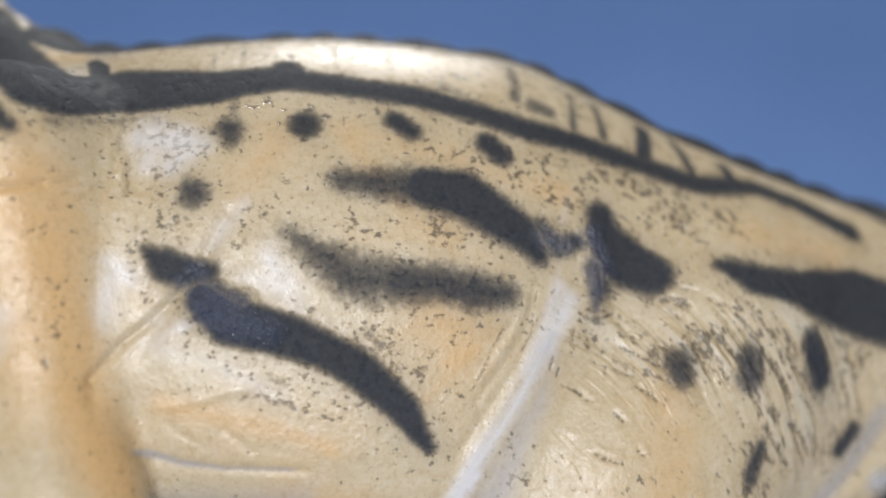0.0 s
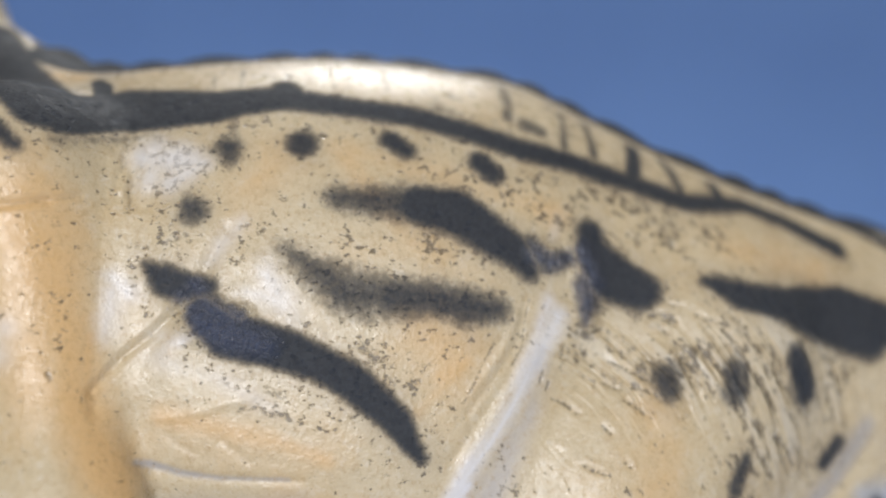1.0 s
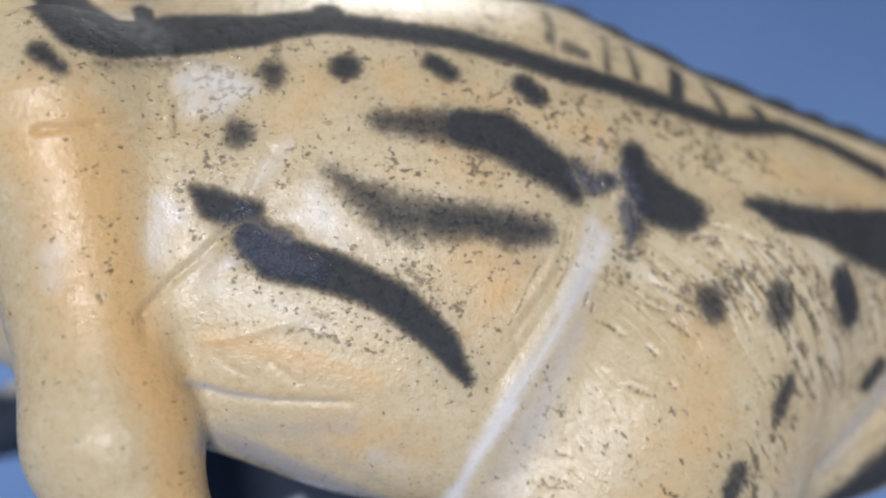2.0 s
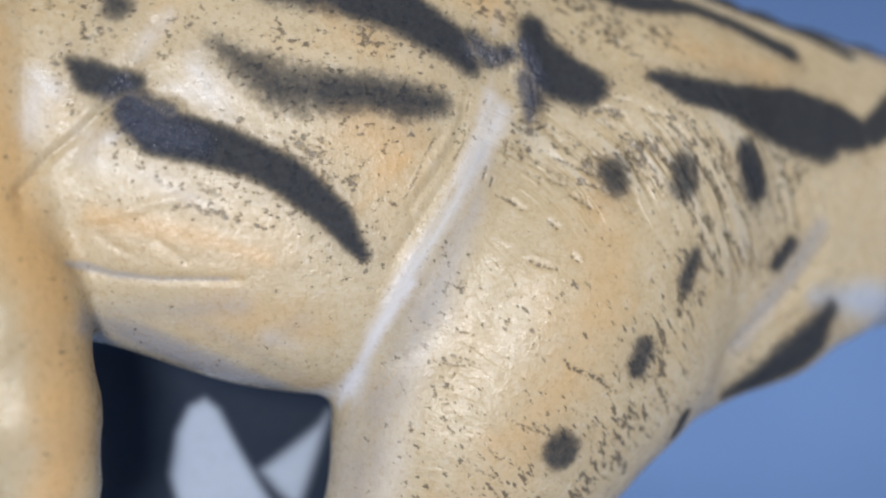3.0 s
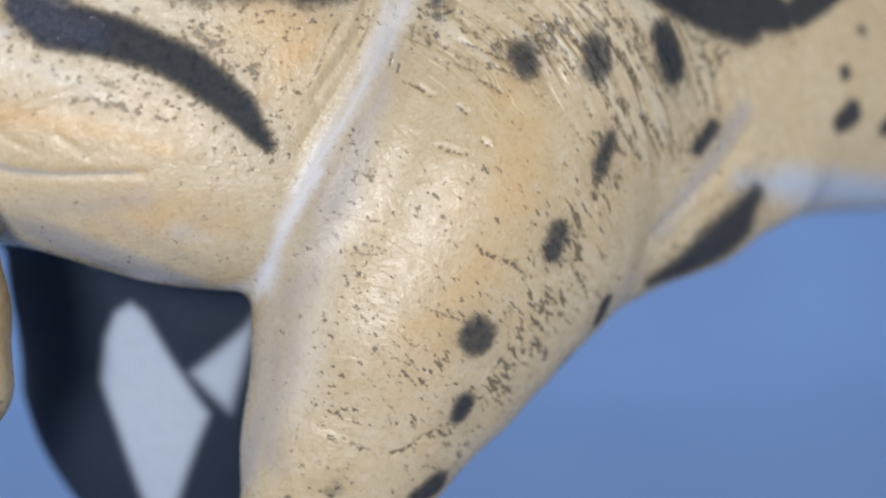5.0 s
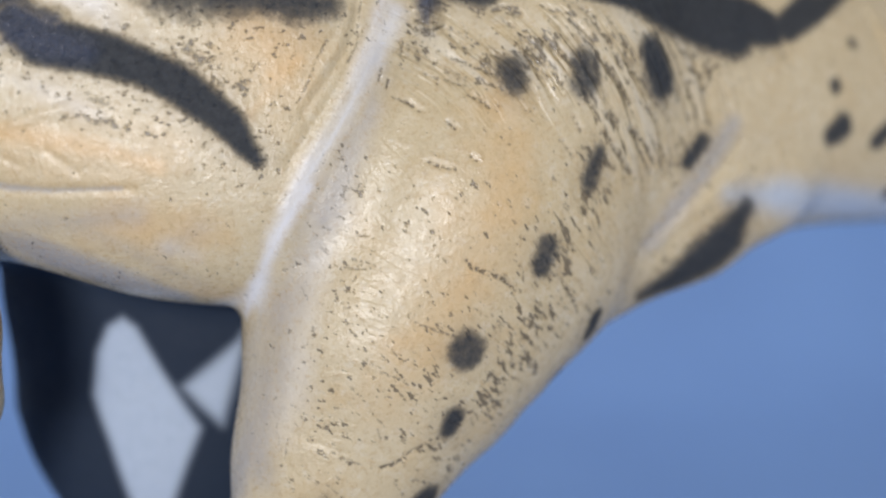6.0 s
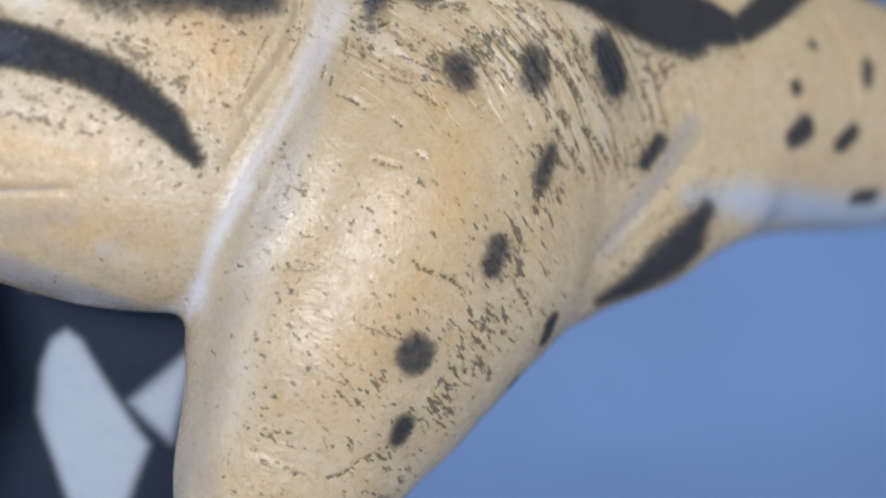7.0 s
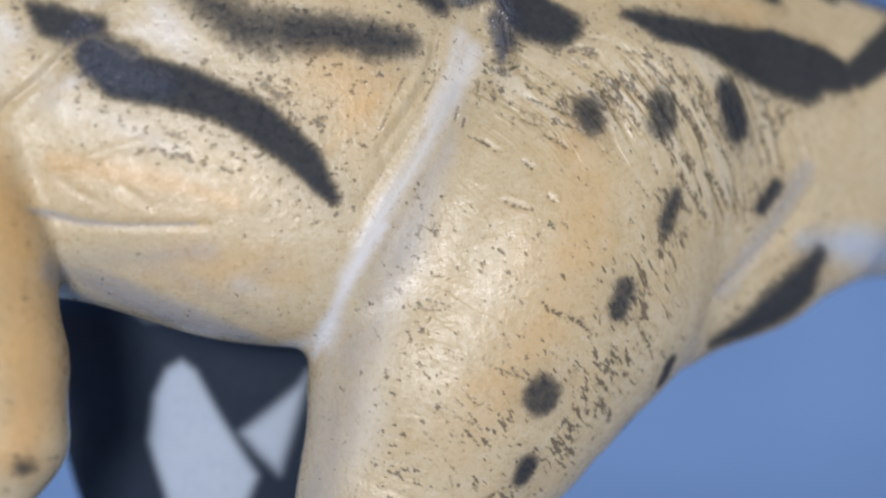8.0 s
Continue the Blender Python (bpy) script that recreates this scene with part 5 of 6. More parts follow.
stroke("crease", 0.25, 1.04, [(30.6, 9.4, -5.8, 0.42), (34.6, 10.1, -2.4, 0.57), (38.8, 11.2, 0.7, 0.58), (42.6, 12.8, 3.2, 0.45)], 0.4)
stroke("crease", -0.25, 0.89, [(28.3, 8.0, -6.6, 0.28), (32.0, 9.5, -3.4, 0.35), (35.0, 9.9, -0.5, 0.36), (38.4, 10.9, 2.6, 0.29), (42.1, 12.1, 7.0, 0.30)], 0.4)
stroke("grey", 0.5, 2.22, [(-1.2, -4.2, 15.3, 0.86), (-4.2, -5.4, 7.9, 1.70), (-7.8, -6.0, 0.1, 2.05), (-10.9, -5.0, -7.2, 2.32), (-13.7, -4.6, -15.8, 2.11), (-15.6, -3.7, -25.8, 1.90)], 0.4)
stroke("white", 0.6, 1.79, [(-1.5, -4.2, 22.6, 0.91), (-2.8, -4.8, 18.3, 0.51), (-4.7, -5.7, 13.8, 0.38), (-7.4, -6.5, 8.5, 0.38), (-9.8, -6.9, 4.4, 0.51), (-12.5, -6.9, -0.8, 0.57)], 0.4)
stroke("white", 0.75, 1.40, [(-9.8, -6.7, 1.6, 0.36), (-12.3, -6.6, -2.0, 0.48), (-14.8, -5.6, -6.2, 0.61), (-16.8, -3.0, -9.8, 0.68), (-18.2, -0.4, -12.4, 0.38)], 0.4)
stroke("crease", 0.16, 1.28, [(-1.5, -4.2, 22.3, 0.65), (-2.8, -4.8, 18.3, 0.51), (-4.7, -5.7, 13.8, 0.38), (-7.4, -6.5, 8.5, 0.38), (-9.8, -6.9, 4.4, 0.38), (-12.3, -6.9, -0.7, 0.38)], 0.4)
stroke("crease", -0.14, 1.85, [(-5.1, -5.7, 6.7, 0.36), (-8.6, -6.3, 0.7, 0.36), (-12.0, -5.7, -4.8, 0.36), (-14.9, -4.3, -8.5, 0.37)], 0.4)
stroke("crease", -0.6, 0.74, [(-49.6, -14.2, 10.6, 0.37), (-47.2, -12.6, 14.3, 0.31), (-44.2, -11.9, 17.1, 0.25), (-41.7, -11.7, 19.8, 0.25), (-39.9, -11.5, 22.6, 0.19)], 0.4)
stroke("crease", 0.2, 1.48, [(-48.1, -12.9, 10.8, 0.50), (-44.7, -11.8, 14.7, 0.50), (-41.8, -11.9, 17.2, 0.50), (-39.2, -11.9, 19.4, 0.37)], 0.4)
stroke("crease", 0.16, 0.86, [(-43.8, -11.6, 7.8, 0.25), (-40.2, -11.6, 8.4, 0.31), (-36.7, -11.3, 9.6, 0.25), (-33.8, -11.0, 10.3, 0.19)], 0.4)
stroke("crease", -0.12, 0.56, [(-42.5, -11.4, 6.2, 0.25), (-41.0, -11.2, 5.2, 0.25), (-39.2, -11.0, 4.3, 0.19)], 0.4)
stroke("crease", -0.12, 0.56, [(-36.5, -11.0, 5.8, 0.25), (-34.7, -10.7, 4.4, 0.25), (-33.5, -10.4, 3.5, 0.19)], 0.4)
stroke("crease", -0.28, 0.81, [(-45.5, -12.8, 3.5, 0.31), (-43.7, -10.7, 2.7, 0.44), (-40.7, -10.5, 2.1, 0.38), (-36.5, -10.3, 1.7, 0.25), (-28.0, -9.6, 1.7, 0.13)], 0.4)
stroke("grey", 0.9, 0.63, [(-45.1, -12.0, 3.3, 0.31), (-43.7, -10.8, 2.9, 0.51), (-40.7, -10.5, 2.1, 0.38), (-36.5, -10.3, 1.7, 0.25), (-29.2, -9.7, 1.8, 0.13)], 0.4)
# more of the belly edge's shading, painted grey
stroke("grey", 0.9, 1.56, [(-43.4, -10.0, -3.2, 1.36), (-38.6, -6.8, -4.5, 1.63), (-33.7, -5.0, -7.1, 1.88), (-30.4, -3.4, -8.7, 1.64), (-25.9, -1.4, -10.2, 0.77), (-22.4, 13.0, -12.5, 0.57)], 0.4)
stroke("ink", 0.6, 0.37, [(-34.6, -11.1, 9.2, 0.25), (-32.5, -10.8, 9.4, 0.19), (-31.6, -10.7, 8.7, 0.31), (-29.8, -10.5, 8.8, 0.37), (-28.8, -10.3, 7.3, 0.19)], 0.4)
stroke("ink", 0.4, 0.37, [(-32.0, -10.8, 11.4, 0.49), (-30.2, -10.6, 10.7, 0.49)], 0.4)
stroke("ink", 0.4, 0.37, [(-41.5, -11.8, 10.8, 0.19), (-41.2, -11.7, 10.1, 0.19)], 0.4)
stroke("ink", 0.5, 0.37, [(-36.2, -11.4, 11.9, 0.25), (-35.3, -11.2, 11.3, 0.25)], 0.4)
stroke("ink", 0.45, 0.37, [(-27.4, -4.9, -8.1, 0.19), (-27.0, -4.7, -8.3, 0.19)], 0.4)
stroke("ink", 0.5, 0.37, [(-53.8, -16.5, 12.8, 0.37), (-53.3, -16.5, 11.7, 0.31)], 0.4)
stroke("ink", 0.5, 0.37, [(-50.5, -15.1, 10.3, 0.25), (-50.2, -15.1, 9.5, 0.25)], 0.4)
stroke("ink", 0.5, 0.37, [(-52.6, -15.0, 18.7, 0.31), (-52.7, -15.1, 18.2, 0.31)], 0.4)
stroke("warm", 1, 1.60, [(-50.5, -13.9, 16.4, 1.00), (-50.3, -14.6, 11.7, 0.99), (-49.0, -15.1, 7.2, 1.36), (-46.8, -15.7, 2.7, 1.60), (-44.9, -15.3, -1.3, 1.36)], 0.4)
stroke("warm", 0.8, 2.50, [(-55.4, -16.1, 26.7, 2.48), (-57.3, -16.9, 24.2, 2.48), (-54.8, -15.4, 31.5, 1.25)], 0.4)
stroke("mark", 1, 0.62, [(-68.8, 11.9, 54.6, 0.32), (-66.2, 7.3, 52.0, 0.39)], 0.2)
stroke("mark", 0.85, 1.58, [(-3.8, -4.4, 29.0, 1.29), (-1.6, -3.8, 26.7, 1.56), (0.8, -2.4, 27.7, 1.45)], 0.4)
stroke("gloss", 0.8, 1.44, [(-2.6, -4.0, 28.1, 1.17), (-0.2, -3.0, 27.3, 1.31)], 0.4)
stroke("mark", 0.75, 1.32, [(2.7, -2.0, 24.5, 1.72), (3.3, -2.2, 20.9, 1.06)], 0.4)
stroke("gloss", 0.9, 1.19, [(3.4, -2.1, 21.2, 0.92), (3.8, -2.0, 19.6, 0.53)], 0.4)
stroke("mark", 1, 1.57, [(18.3, 0.8, 25.6, 0.97), (21.8, 1.1, 24.4, 1.67), (26.3, 2.8, 23.7, 2.14), (31.6, 6.1, 22.2, 2.81), (37.3, 10.2, 21.0, 3.23), (41.3, 11.8, 20.1, 3.14)], 0.4)
stroke("mark", 1, 1.51, [(18.9, 0.9, 25.6, 1.19), (23.5, 1.7, 24.4, 1.74), (29.5, 4.9, 23.8, 2.07), (35.5, 10.0, 24.1, 2.46), (40.9, 12.1, 22.4, 2.52), (45.7, 13.9, 20.6, 1.96)], 0.4)
stroke("fleck", 1, 2.14, [(4.0, 1.4, 35.5, 2.05), (9.0, 2.7, 33.8, 2.78), (14.1, 3.7, 32.0, 2.82), (19.1, 4.6, 31.3, 1.79)], 0.4)
stroke("fleck", 0.9, 2.04, [(-3.1, -1.6, 36.8, 1.66), (-8.4, -4.7, 33.6, 1.29), (-13.7, -4.6, 37.2, 1.62), (7.5, 0.6, 28.8, 1.36)], 0.4)
stroke("fleck", 0.9, 2.32, [(14.0, -1.3, 20.4, 1.69), (18.7, -1.1, 19.3, 2.39), (24.4, 0.3, 16.9, 2.79), (33.2, 6.2, 14.3, 2.97), (38.9, 10.2, 15.8, 1.54)], 0.4)
stroke("wrinkle", 0.9, 3.87, [(26.0, 1.4, 19.6, 2.82), (34.3, 7.3, 14.3, 3.00), (39.0, 10.3, 11.5, 2.32)], 0.4)
stroke("fleck", 0.7, 1.57, [(-23.9, -9.8, 17.5, 1.23), (-20.2, -9.3, 15.8, 1.54), (-16.4, -8.6, 12.9, 1.24), (-11.0, -7.4, 18.1, 0.94)], 0.4)
stroke("fleck", 0.8, 1.36, [(-15.2, -7.6, 28.5, 1.13), (-20.8, -8.6, 28.8, 1.00), (-9.5, -6.5, 27.0, 1.01), (-24.4, -9.4, 27.4, 0.87)], 0.4)
stroke("white", 0.5, 1.11, [(-39.7, -11.9, 17.2, 0.49), (-41.4, -12.1, 15.9, 0.49)], 0.4)
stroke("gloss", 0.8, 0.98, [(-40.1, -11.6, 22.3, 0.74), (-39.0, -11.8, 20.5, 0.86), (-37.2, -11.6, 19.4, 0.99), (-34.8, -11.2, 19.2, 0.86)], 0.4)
stroke("ink", 0.6, 0.38, [(-27.3, -8.3, 33.6, 0.25), (-26.9, -8.6, 32.6, 0.25)], 0.4)
stroke("ink", 0.5, 0.43, [(-35.7, -10.7, 28.9, 0.43), (-34.5, -10.5, 29.3, 0.37)], 0.4)
stroke("ink", 0.6, 0.37, [(-33.7, -10.5, 28.4, 0.37), (-33.3, -10.4, 28.8, 0.31)], 0.4)
stroke("ink", 0.5, 0.37, [(-34.8, -10.9, 27.1, 0.25), (-35.4, -11.3, 25.5, 0.25), (-35.8, -11.4, 24.3, 0.18)], 0.4)
stroke("ink", 0.5, 0.43, [(-41.6, -11.6, 27.7, 0.44), (-41.1, -11.6, 27.1, 0.37)], 0.4)
stroke("ink", 0.5, 0.37, [(-43.2, -11.5, 28.7, 0.31), (-43.2, -11.6, 28.2, 0.25)], 0.4)
stroke("ink", 0.5, 0.37, [(-42.4, -11.7, 27.3, 0.37), (-43.7, -11.8, 26.7, 0.25)], 0.4)
stroke("ink", 0.5, 0.37, [(-32.6, -9.8, 31.0, 0.31), (-32.0, -9.9, 30.1, 0.31)], 0.4)
stroke("ink", 0.55, 0.38, [(-31.8, -9.2, 32.6, 0.56), (-31.4, -9.3, 32.4, 0.44)], 0.4)
stroke("ink", 0.5, 0.38, [(-46.6, -11.9, 26.5, 0.38), (-47.4, -12.0, 26.2, 0.31)], 0.4)
stroke("ink", 0.6, 0.38, [(-16.2, -7.7, 29.1, 0.44), (-15.2, -7.6, 28.4, 0.31)], 0.4)
stroke("ink", 0.6, 0.38, [(-14.6, -7.4, 28.4, 0.31), (-14.2, -7.3, 28.9, 0.25)], 0.4)
stroke("ink", 0.6, 0.37, [(-24.9, -9.4, 28.0, 0.25), (-24.4, -9.3, 27.6, 0.25)], 0.4)
stroke("ink", 0.5, 0.31, [(-11.9, -7.4, 24.9, 0.25), (-10.3, -7.0, 24.9, 0.19)], 0.4)
stroke("ink", 0.6, 0.37, [(-15.9, -8.1, 26.3, 0.25), (-15.4, -7.9, 26.7, 0.25)], 0.4)
stroke("ink", 0.6, 0.37, [(-21.6, -9.5, 14.7, 0.25), (-20.1, -9.2, 14.9, 0.19), (-18.9, -9.0, 15.2, 0.19)], 0.4)
stroke("ink", 0.55, 0.43, [(-19.1, -9.1, 12.8, 0.43), (-18.5, -9.0, 12.5, 0.37)], 0.4)
stroke("ink", 0.5, 0.37, [(-16.7, -8.6, 12.6, 0.25), (-15.7, -8.4, 12.9, 0.37)], 0.4)
stroke("ink", 0.55, 0.37, [(-22.2, -9.6, 16.5, 0.49), (-20.8, -9.3, 15.3, 0.37)], 0.4)
stroke("ink", 0.6, 0.39, [(-10.5, -3.4, 38.3, 0.26), (-11.0, -4.0, 37.3, 0.20)], 0.4)
stroke("ink", 0.6, 0.39, [(-12.1, -4.0, 37.7, 0.26), (-12.5, -4.4, 37.2, 0.26)], 0.4)
stroke("ink", 0.6, 0.34, [(-0.6, -0.5, 36.7, 0.34), (-0.3, -0.0, 37.3, 0.27)], 0.4)
stroke("ink", 0.6, 0.34, [(4.4, 2.4, 37.3, 0.35), (3.7, 2.1, 37.4, 0.28)], 0.4)


def patch(x, z, soft, *corners):
    """1 inside the polygon, easing to 0 across its border."""
    inside, best = np.zeros(len(x), bool), np.full(len(x), 1e9)
    for (ax, az), (bx, bz) in zip(corners, corners[1:] + corners[:1]):
        u = np.clip(((x - ax) * (bx - ax) + (z - az) * (bz - az)) / ((bx - ax) ** 2 + (bz - az) ** 2), 0, 1)
        best = np.minimum(best, np.hypot(x - ax - u * (bx - ax), z - az - u * (bz - az)))
        inside ^= ((az > z) != (bz > z)) & (x < (bx - ax) * (z - az) / (bz - az + 1e-9) + ax)
    s = np.clip(0.5 + np.where(inside, best, -best) / (2 * soft), 0, 1)
    return s * s * (3 - 2 * s)


def stroke_weight(p, run, blur):
    """1 inside the stroke, easing to 0 over the blur."""
    best = np.full(len(p), 1e9)
    if len(run) == 1:
        run = np.repeat(run, 2, 0)
    for a, b in zip(run, run[1:]):
        ab = b[:3] - a[:3]
        u = np.clip((p - a[:3]) @ ab / (ab @ ab + 1e-9), 0, 1)
        best = np.minimum(best, np.linalg.norm(p - a[:3] - u[:, None] * ab, axis=1) - (a[3] + (b[3] - a[3]) * u))
    s = np.clip(0.5 - best / (2 * blur), 0, 1)
    return s * s * (3 - 2 * s)


def zone(p, kind, wider=0.0):
    total = np.zeros(len(p))
    for k, strength, blur, run, depth in STROKES:
        if k != kind:
            continue
        run = np.column_stack([settle_on_skin(run[:, :3], 4), run[:, 3]])
        run, blur = run + (0, 0, 0, wider), blur + wider
        reach = run[:, 3].max() + 2 * blur
        reach = reach * np.array((1, 1 / depth, 1))
        near = np.all((p > run[:, :3].min(0) - reach) & (p < run[:, :3].max(0) + reach), axis=1)
        w = strength * stroke_weight(p[near] * (1, depth, 1), run * (1, depth, 1, 1), blur)
        if kind in ("fold", "crease"):
            total[near] += w
        else:
            total[near] = np.maximum(total[near], w)
    return total


def steepest(p, step=0.15):
    g = np.stack([body(p + step * e) - body(p - step * e) for e in np.eye(3)], 1) / (2 * step)
    return g


def wrapped(lo, hi, cell):
    """A net of quads round the form: one vertex in each cell that its skin crosses."""
    lo = np.array(lo, float)
    wide = 5
    n = (np.ceil((np.array(hi) - lo) / cell / wide).astype(int)) * wide
    coarse = np.stack(np.meshgrid(*[np.arange(k // wide) for k in n], indexing="ij"), -1).reshape(-1, 3)
    mid = body(lo + (coarse * wide + wide / 2) * cell).reshape(n // wide)
    field = np.where(mid > 0, 9.0, -9.0).repeat(wide, 0).repeat(wide, 1).repeat(wide, 2)
    near = np.argwhere(np.abs(mid) < wide * cell * 1.6)
    inner = np.stack(np.meshgrid(*[np.arange(wide)] * 3, indexing="ij"), -1).reshape(-1, 3)
    for part in np.array_split(near, 40):
        at = (part[:, None] * wide + inner[None]).reshape(-1, 3)
        field[at[:, 0], at[:, 1], at[:, 2]] = body(lo + at * cell)
    inside = field < 0
    total = sum(inside[i : n[0] - 1 + i, j : n[1] - 1 + j, k : n[2] - 1 + k].astype(np.int8) for i in (0, 1) for j in (0, 1) for k in (0, 1))
    cells = np.argwhere((total > 0) & (total < 8))
    number = np.full(n, -1)
    number[cells[:, 0], cells[:, 1], cells[:, 2]] = np.arange(len(cells))
    quads = []
    for axis in range(3):
        e = np.eye(3, dtype=int)
        u, v = e[(axis + 1) % 3], e[(axis + 2) % 3]
        a = np.moveaxis(inside, axis, 0)
        cross = np.argwhere(a[1:] != a[:-1])
        at = np.insert(cross[:, 1:], axis, cross[:, 0], axis=1)
        at = at[(at > 0).all(1) & (at < n - 1).all(1)]
        flip = inside[at[:, 0], at[:, 1], at[:, 2]]
        corners = [at - u - v, at - v, at, at - u]
        q = np.stack([number[c[:, 0], c[:, 1], c[:, 2]] for c in corners], 1)
        q[~flip] = q[~flip][:, ::-1]
        quads.append(q)
    quads = np.concatenate(quads)
    return lo + (cells + 0.5) * cell, quads[(quads >= 0).all(1)]


def halved(verts, quads):
    """Each quad in four."""
    ends = np.stack([quads, np.roll(quads, -1, 1)], -1).reshape(-1, 2)
    key = np.sort(ends, 1)
    edges, which = np.unique(key[:, 0].astype(np.int64) * len(verts) + key[:, 1], return_inverse=True)
    which = which.reshape(-1, 4) + len(verts)
    mids = (verts[edges // len(verts)] + verts[edges % len(verts)]) / 2
    centre = np.arange(len(quads)) + len(verts) + len(mids)
    out = np.stack([np.stack([quads[:, i], which[:, i], centre, which[:, i - 1]], 1) for i in range(4)], 1)
    return np.concatenate([verts, mids, verts[quads].mean(1)]), out.reshape(-1, 4)


def settle_on_skin(p, rounds):
    for _ in range(rounds):
        g = steepest(p)
        p = p - np.clip(body(p) / ((g * g).sum(1) + 1e-6), -1, 1)[:, None] * g
    return p


GROUND = -105.0


def dinosaur():
    verts, quads = wrapped((-160, -26, -108), (164, 108, 114), CELL)
    verts = settle_on_skin(verts, 3)
    verts, quads = halved(verts, quads)
    verts = settle_on_skin(verts, 2)
    # finer still on the side that shows its creases
    mid = verts[quads].mean(1)
    fine = (mid[:, 0] > -88) & (mid[:, 0] < 72) & (mid[:, 1] < 16 + np.clip(mid[:, 0] - 30, 0, 40) * 0.3) & (mid[:, 2] > -44) & (mid[:, 2] < 72)
    fine &= ~((mid[:, 1] > 8) & (mid[:, 2] < -14) & (mid[:, 0] < -18))
    verts, small = halved(verts, quads[fine])
    quads = np.concatenate([quads[~fine], small])
    g = steepest(verts)
    normal = g / (np.linalg.norm(g, axis=1)[:, None] + 1e-9)
    paint = {kind: zone(verts, kind) for kind in ("mark", "pale", "grey", "warm", "cool_bounce", "fleck", "wrinkle", "gloss", "ink", "crease", "white")}
    paint["halo"] = zone(verts, "mark", 2.2) * (verts[:, 1] < 15)
    x, y, z = verts.T
    # far leg and belly underside: shade painted into the colour, pale patches left
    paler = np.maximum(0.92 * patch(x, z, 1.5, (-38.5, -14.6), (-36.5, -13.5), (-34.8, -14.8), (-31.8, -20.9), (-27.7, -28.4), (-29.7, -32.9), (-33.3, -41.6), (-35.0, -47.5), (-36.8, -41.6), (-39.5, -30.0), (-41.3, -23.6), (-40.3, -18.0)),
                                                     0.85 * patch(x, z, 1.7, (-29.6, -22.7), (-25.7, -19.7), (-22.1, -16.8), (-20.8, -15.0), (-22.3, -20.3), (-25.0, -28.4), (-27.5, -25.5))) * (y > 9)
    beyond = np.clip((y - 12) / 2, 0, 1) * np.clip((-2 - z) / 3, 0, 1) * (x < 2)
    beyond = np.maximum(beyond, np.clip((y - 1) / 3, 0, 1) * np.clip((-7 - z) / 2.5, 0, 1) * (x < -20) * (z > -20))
    # the far leg's base takes the painted blue bounce
    paint["cool_bounce"] = np.maximum(paint["cool_bounce"], 0.95 * beyond)
    paint["navy_shade"] = beyond * (1 - paler)
    # the dark edge of the crest
    rim = np.interp(x, (-62, -45, -32, -10), (3.0, 2.8, 1.5, 0.8))
    crest = np.clip((z - eased(x, SPINE_X, SPINE_TOP) + rim) / 0.7, 0, 1) * (np.abs(y - eased(x, SPINE_X, SPINE_Y)) < 12) * (x > -68) * (z < eased(x, SPINE_X, SPINE_TOP) + 2.2)
    paint["mark"] = np.maximum(paint["mark"], crest)
    # the wrinkles run round the thigh, steeper towards its back
    front = np.interp(z, (-45, -20, -5, 20), (-22, -20, -17, -9))
    over = np.clip(x - front, -5, 45)
    paint["across"] = -z - 0.02 * over - 0.0125 * over * over
    paint["along"] = x
    paint["ring"], paint["round"] = np.hypot(x + 9, z + 4), 25 * np.arctan2(x + 9, z + 4)
    paint["bend"] = np.clip((z + 6) / 8, 0, 1) * np.clip((x + 12) / 6, 0, 1)
    lift = zone(verts, "fold") + paint["crease"]
    verts = verts + normal * lift[:, None]
    verts[:, 2] = np.maximum(verts[:, 2], GROUND)
    mesh = bpy.data.meshes.new("dinosaur_figurine")
    mesh.vertices.add(len(verts))
    mesh.vertices.foreach_set("co", (verts * 0.001 + (0, 0, -GROUND * 0.001)).astype(np.float32).ravel())
    mesh.loops.add(quads.size)
    mesh.loops.foreach_set("vertex_index", quads.astype(np.int32).ravel())
    mesh.polygons.add(len(quads))
    mesh.polygons.foreach_set("loop_start", np.arange(0, quads.size, 4, dtype=np.int32))
    mesh.update(calc_edges=True)
    mesh.polygons.foreach_set("use_smooth", np.ones(len(quads), bool))
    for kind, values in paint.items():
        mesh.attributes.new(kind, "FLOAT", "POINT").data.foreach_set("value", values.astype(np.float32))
    mesh.materials.append(SKIN)
    mesh.validate()
    ob = new("dinosaur_figurine", mesh)
    return tagged(ob, "cream dinosaur figurine with dark painted stripes and spots", "figurine")


def backdrop():
    """A sheet of blue paper that lies on the table and sweeps up behind."""
    bm = bmesh.new()
    run = [(-0.6, 0.0), (-0.2, 0.0), (0.0, 0.0), (0.2, 0.0), (0.4, 0.0)]
    run += [(0.4 + 0.4 * math.sin(a), 0.4 - 0.4 * math.cos(a)) for a in np.linspace(0.05, math.pi / 2, 24)]
    run += [(0.8, 0.55), (0.8, 0.75)]
    lines = [[bm.verts.new((x, y, z)) for y, z in run] for x in np.linspace(-0.9, 0.9, 9)]
    for a, b in zip(lines, lines[1:]):
        for i in range(len(run) - 1):
            bm.faces.new((a[i], b[i], b[i + 1], a[i + 1]))
    mesh = bpy.data.meshes.new("backdrop")
    bm.to_mesh(mesh)
    bm.free()
    mesh.polygons.foreach_set("use_smooth", np.ones(len(mesh.polygons), bool))
    mesh.materials.append(PAPER)
    ob = new("backdrop", mesh)
    thick = ob.modifiers.new("thickness", "SOLIDIFY")
    thick.thickness, thick.offset = 0.0006, -1
    return tagged(ob, "plain blue paper sweep behind the figurine", "backdrop", kind="structure")


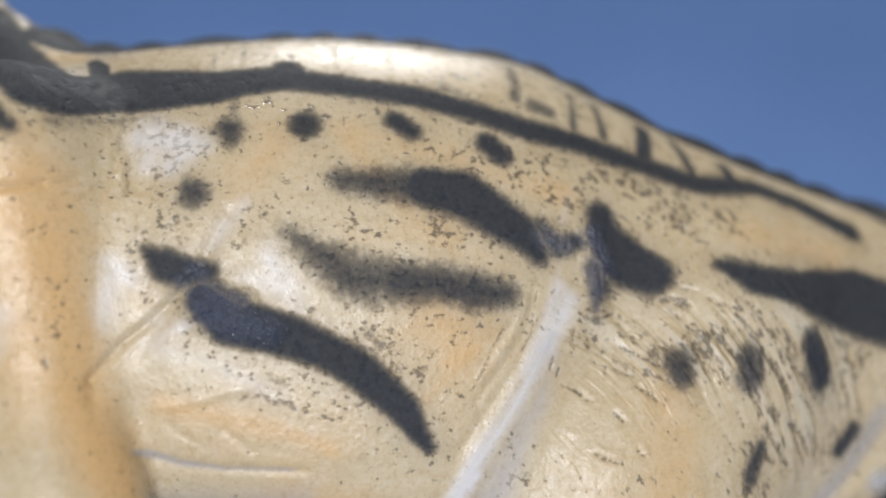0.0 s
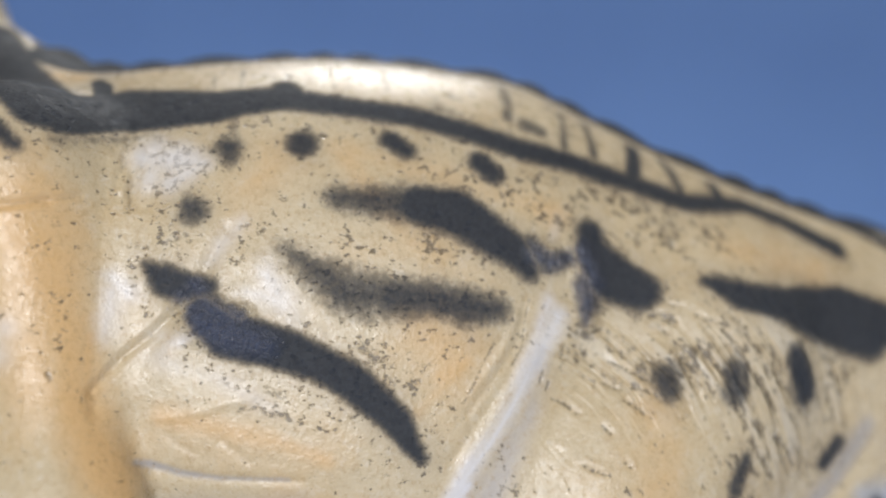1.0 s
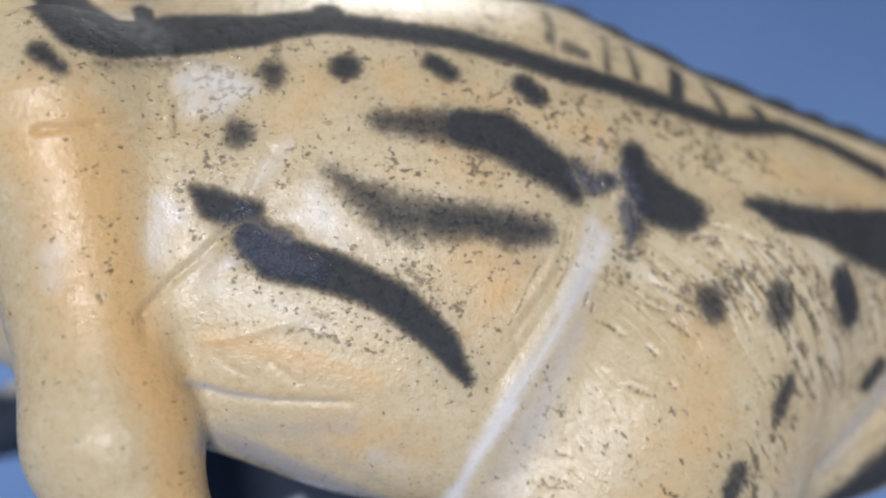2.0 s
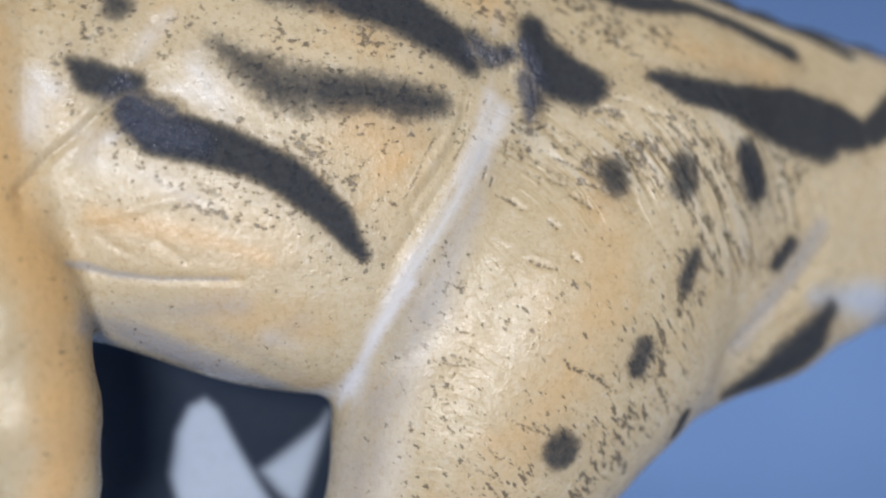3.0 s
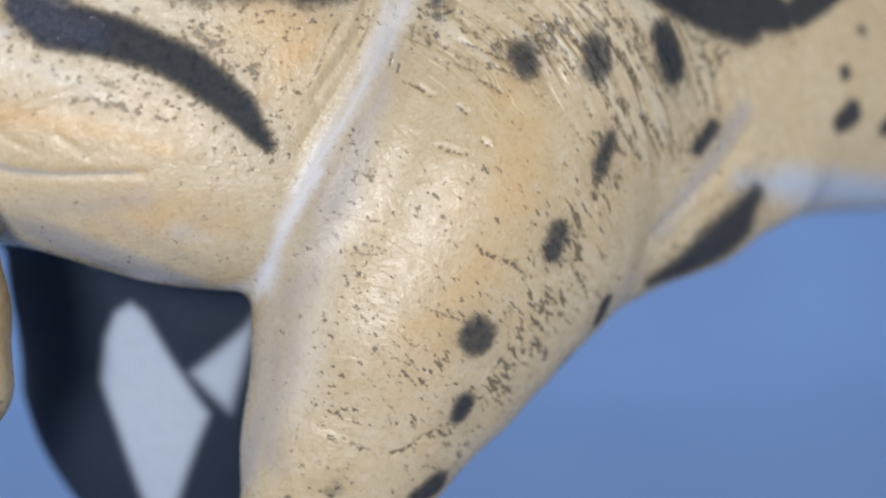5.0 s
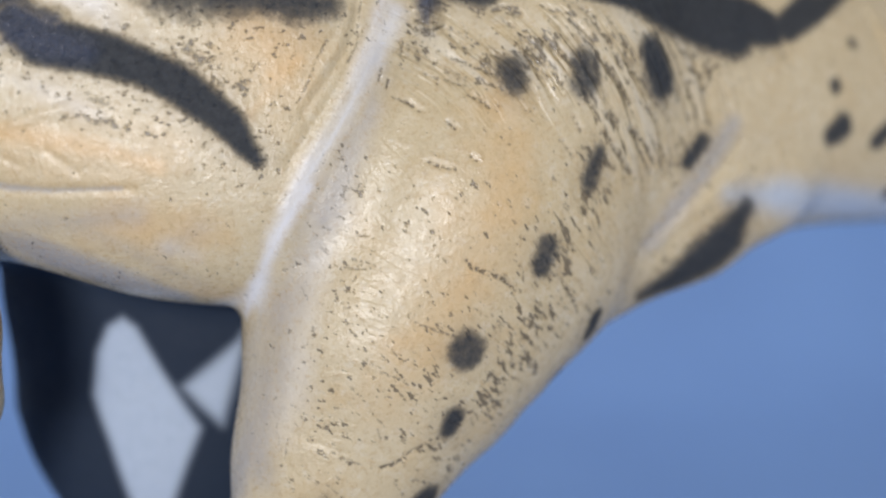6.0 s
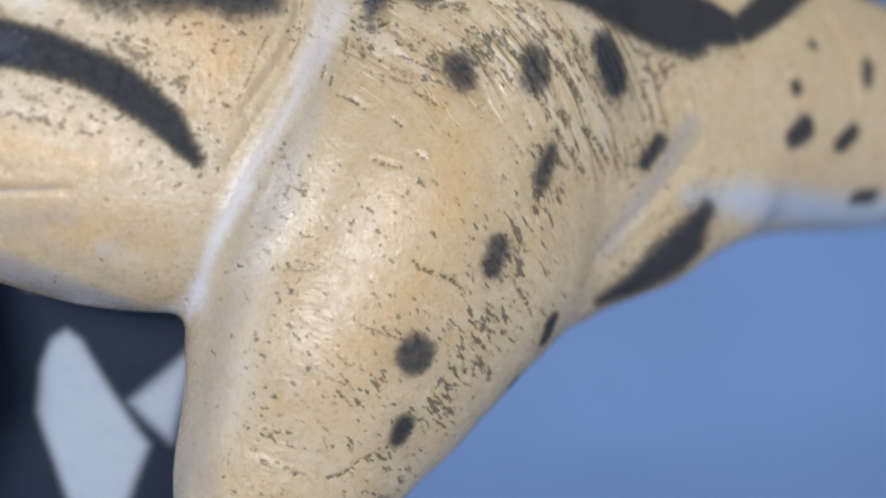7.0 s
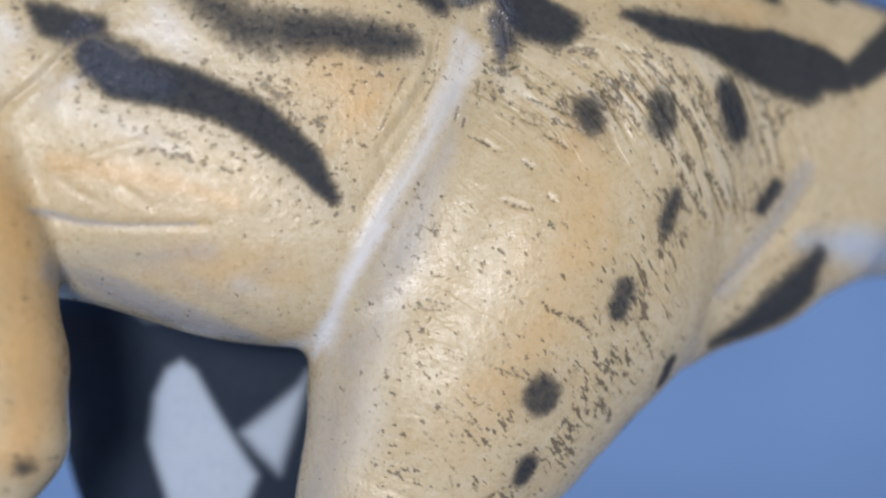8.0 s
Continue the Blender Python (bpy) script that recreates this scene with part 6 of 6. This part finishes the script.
def block(bm, x0, x1, y0, y1, z0, z1):
    corners = [bm.verts.new((x, y, z)) for x in (x0, x1) for y in (y0, y1) for z in (z0, z1)]
    for f in ((0, 1, 3, 2), (4, 6, 7, 5), (0, 4, 5, 1), (2, 3, 7, 6), (0, 2, 6, 4), (1, 5, 7, 3)):
        bm.faces.new([corners[i] for i in f])


def part(name, bm, material, parent=None, bevel=0.0):
    mesh = bpy.data.meshes.new(name)
    if bevel:
        bmesh.ops.bevel(bm, geom=bm.edges[:], offset=bevel, segments=2, affect="EDGES")
    bm.to_mesh(mesh)
    bm.free()
    mesh.materials.append(material)
    ob = new(name, mesh)
    ob.parent = parent
    return ob


def boxes(name, material, *sizes, parent=None, bevel=0.0):
    bm = bmesh.new()
    for size in sizes:
        block(bm, *size)
    return part(name, bm, material, parent, bevel)


def added_ceiling_lamp():
    """An unseen round lamp, added on the ceiling over the far end of the table."""
    lamp = tagged(new("added_ceiling_lamp"), "unseen round white ceiling lamp, added", "lamp")
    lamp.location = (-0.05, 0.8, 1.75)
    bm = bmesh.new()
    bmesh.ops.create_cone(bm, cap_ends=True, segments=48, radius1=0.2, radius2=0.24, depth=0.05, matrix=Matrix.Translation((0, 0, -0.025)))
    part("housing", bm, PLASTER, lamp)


def room():
    """A plain white room, unseen, added round the table; the added window is in the wall behind the camera."""
    low, high = -0.75, 1.75
    tagged(boxes("floor", BOARDS, (-1.8, 1.8, -1.7, 1.7, low - 0.1, low)), "brown wooden floor", "floor", kind="structure")
    tagged(boxes("ceiling", PLASTER, (-1.8, 1.8, -1.7, 1.7, high, high + 0.1)), "white plaster ceiling", "ceiling", kind="structure")
    tagged(boxes("wall_north", PLASTER, (-1.8, 1.8, 1.7, 1.8, low, high)), "white plaster wall", "wall", kind="structure")
    tagged(boxes("wall_east", PLASTER, (1.8, 1.9, -1.7, 1.7, low, high)), "white plaster wall", "wall", kind="structure")
    tagged(boxes("wall_west", PLASTER, (-1.9, -1.8, -1.7, 1.7, low, high)), "white plaster wall", "wall", kind="structure")
    south = boxes("wall_south", PLASTER, (-1.8, -0.32, -1.8, -1.7, low, high), (0.2, 1.8, -1.8, -1.7, low, high),
                  (-0.32, 0.2, -1.8, -1.7, low, -0.06), (-0.32, 0.2, -1.8, -1.7, 0.46, high))
    tagged(south, "unseen white plaster wall with an added window opening", "wall", kind="structure")


def table():
    stand = tagged(new("table"), "brown wooden table under the blue paper", "table")
    stand.location = (0, 0, -0.75)
    boxes("tabletop", WOOD, (-0.95, 0.95, -0.65, 0.85, 0.715, 0.7485), parent=stand, bevel=0.004)
    for x in (-0.9, 0.84):
        for y in (-0.6, 0.74):
            boxes("leg", WOOD, (x, x + 0.06, y, y + 0.06, 0, 0.715), parent=stand, bevel=0.003)


CELL = 0.9
room()
added_ceiling_lamp()
table()
backdrop()
dinosaur()
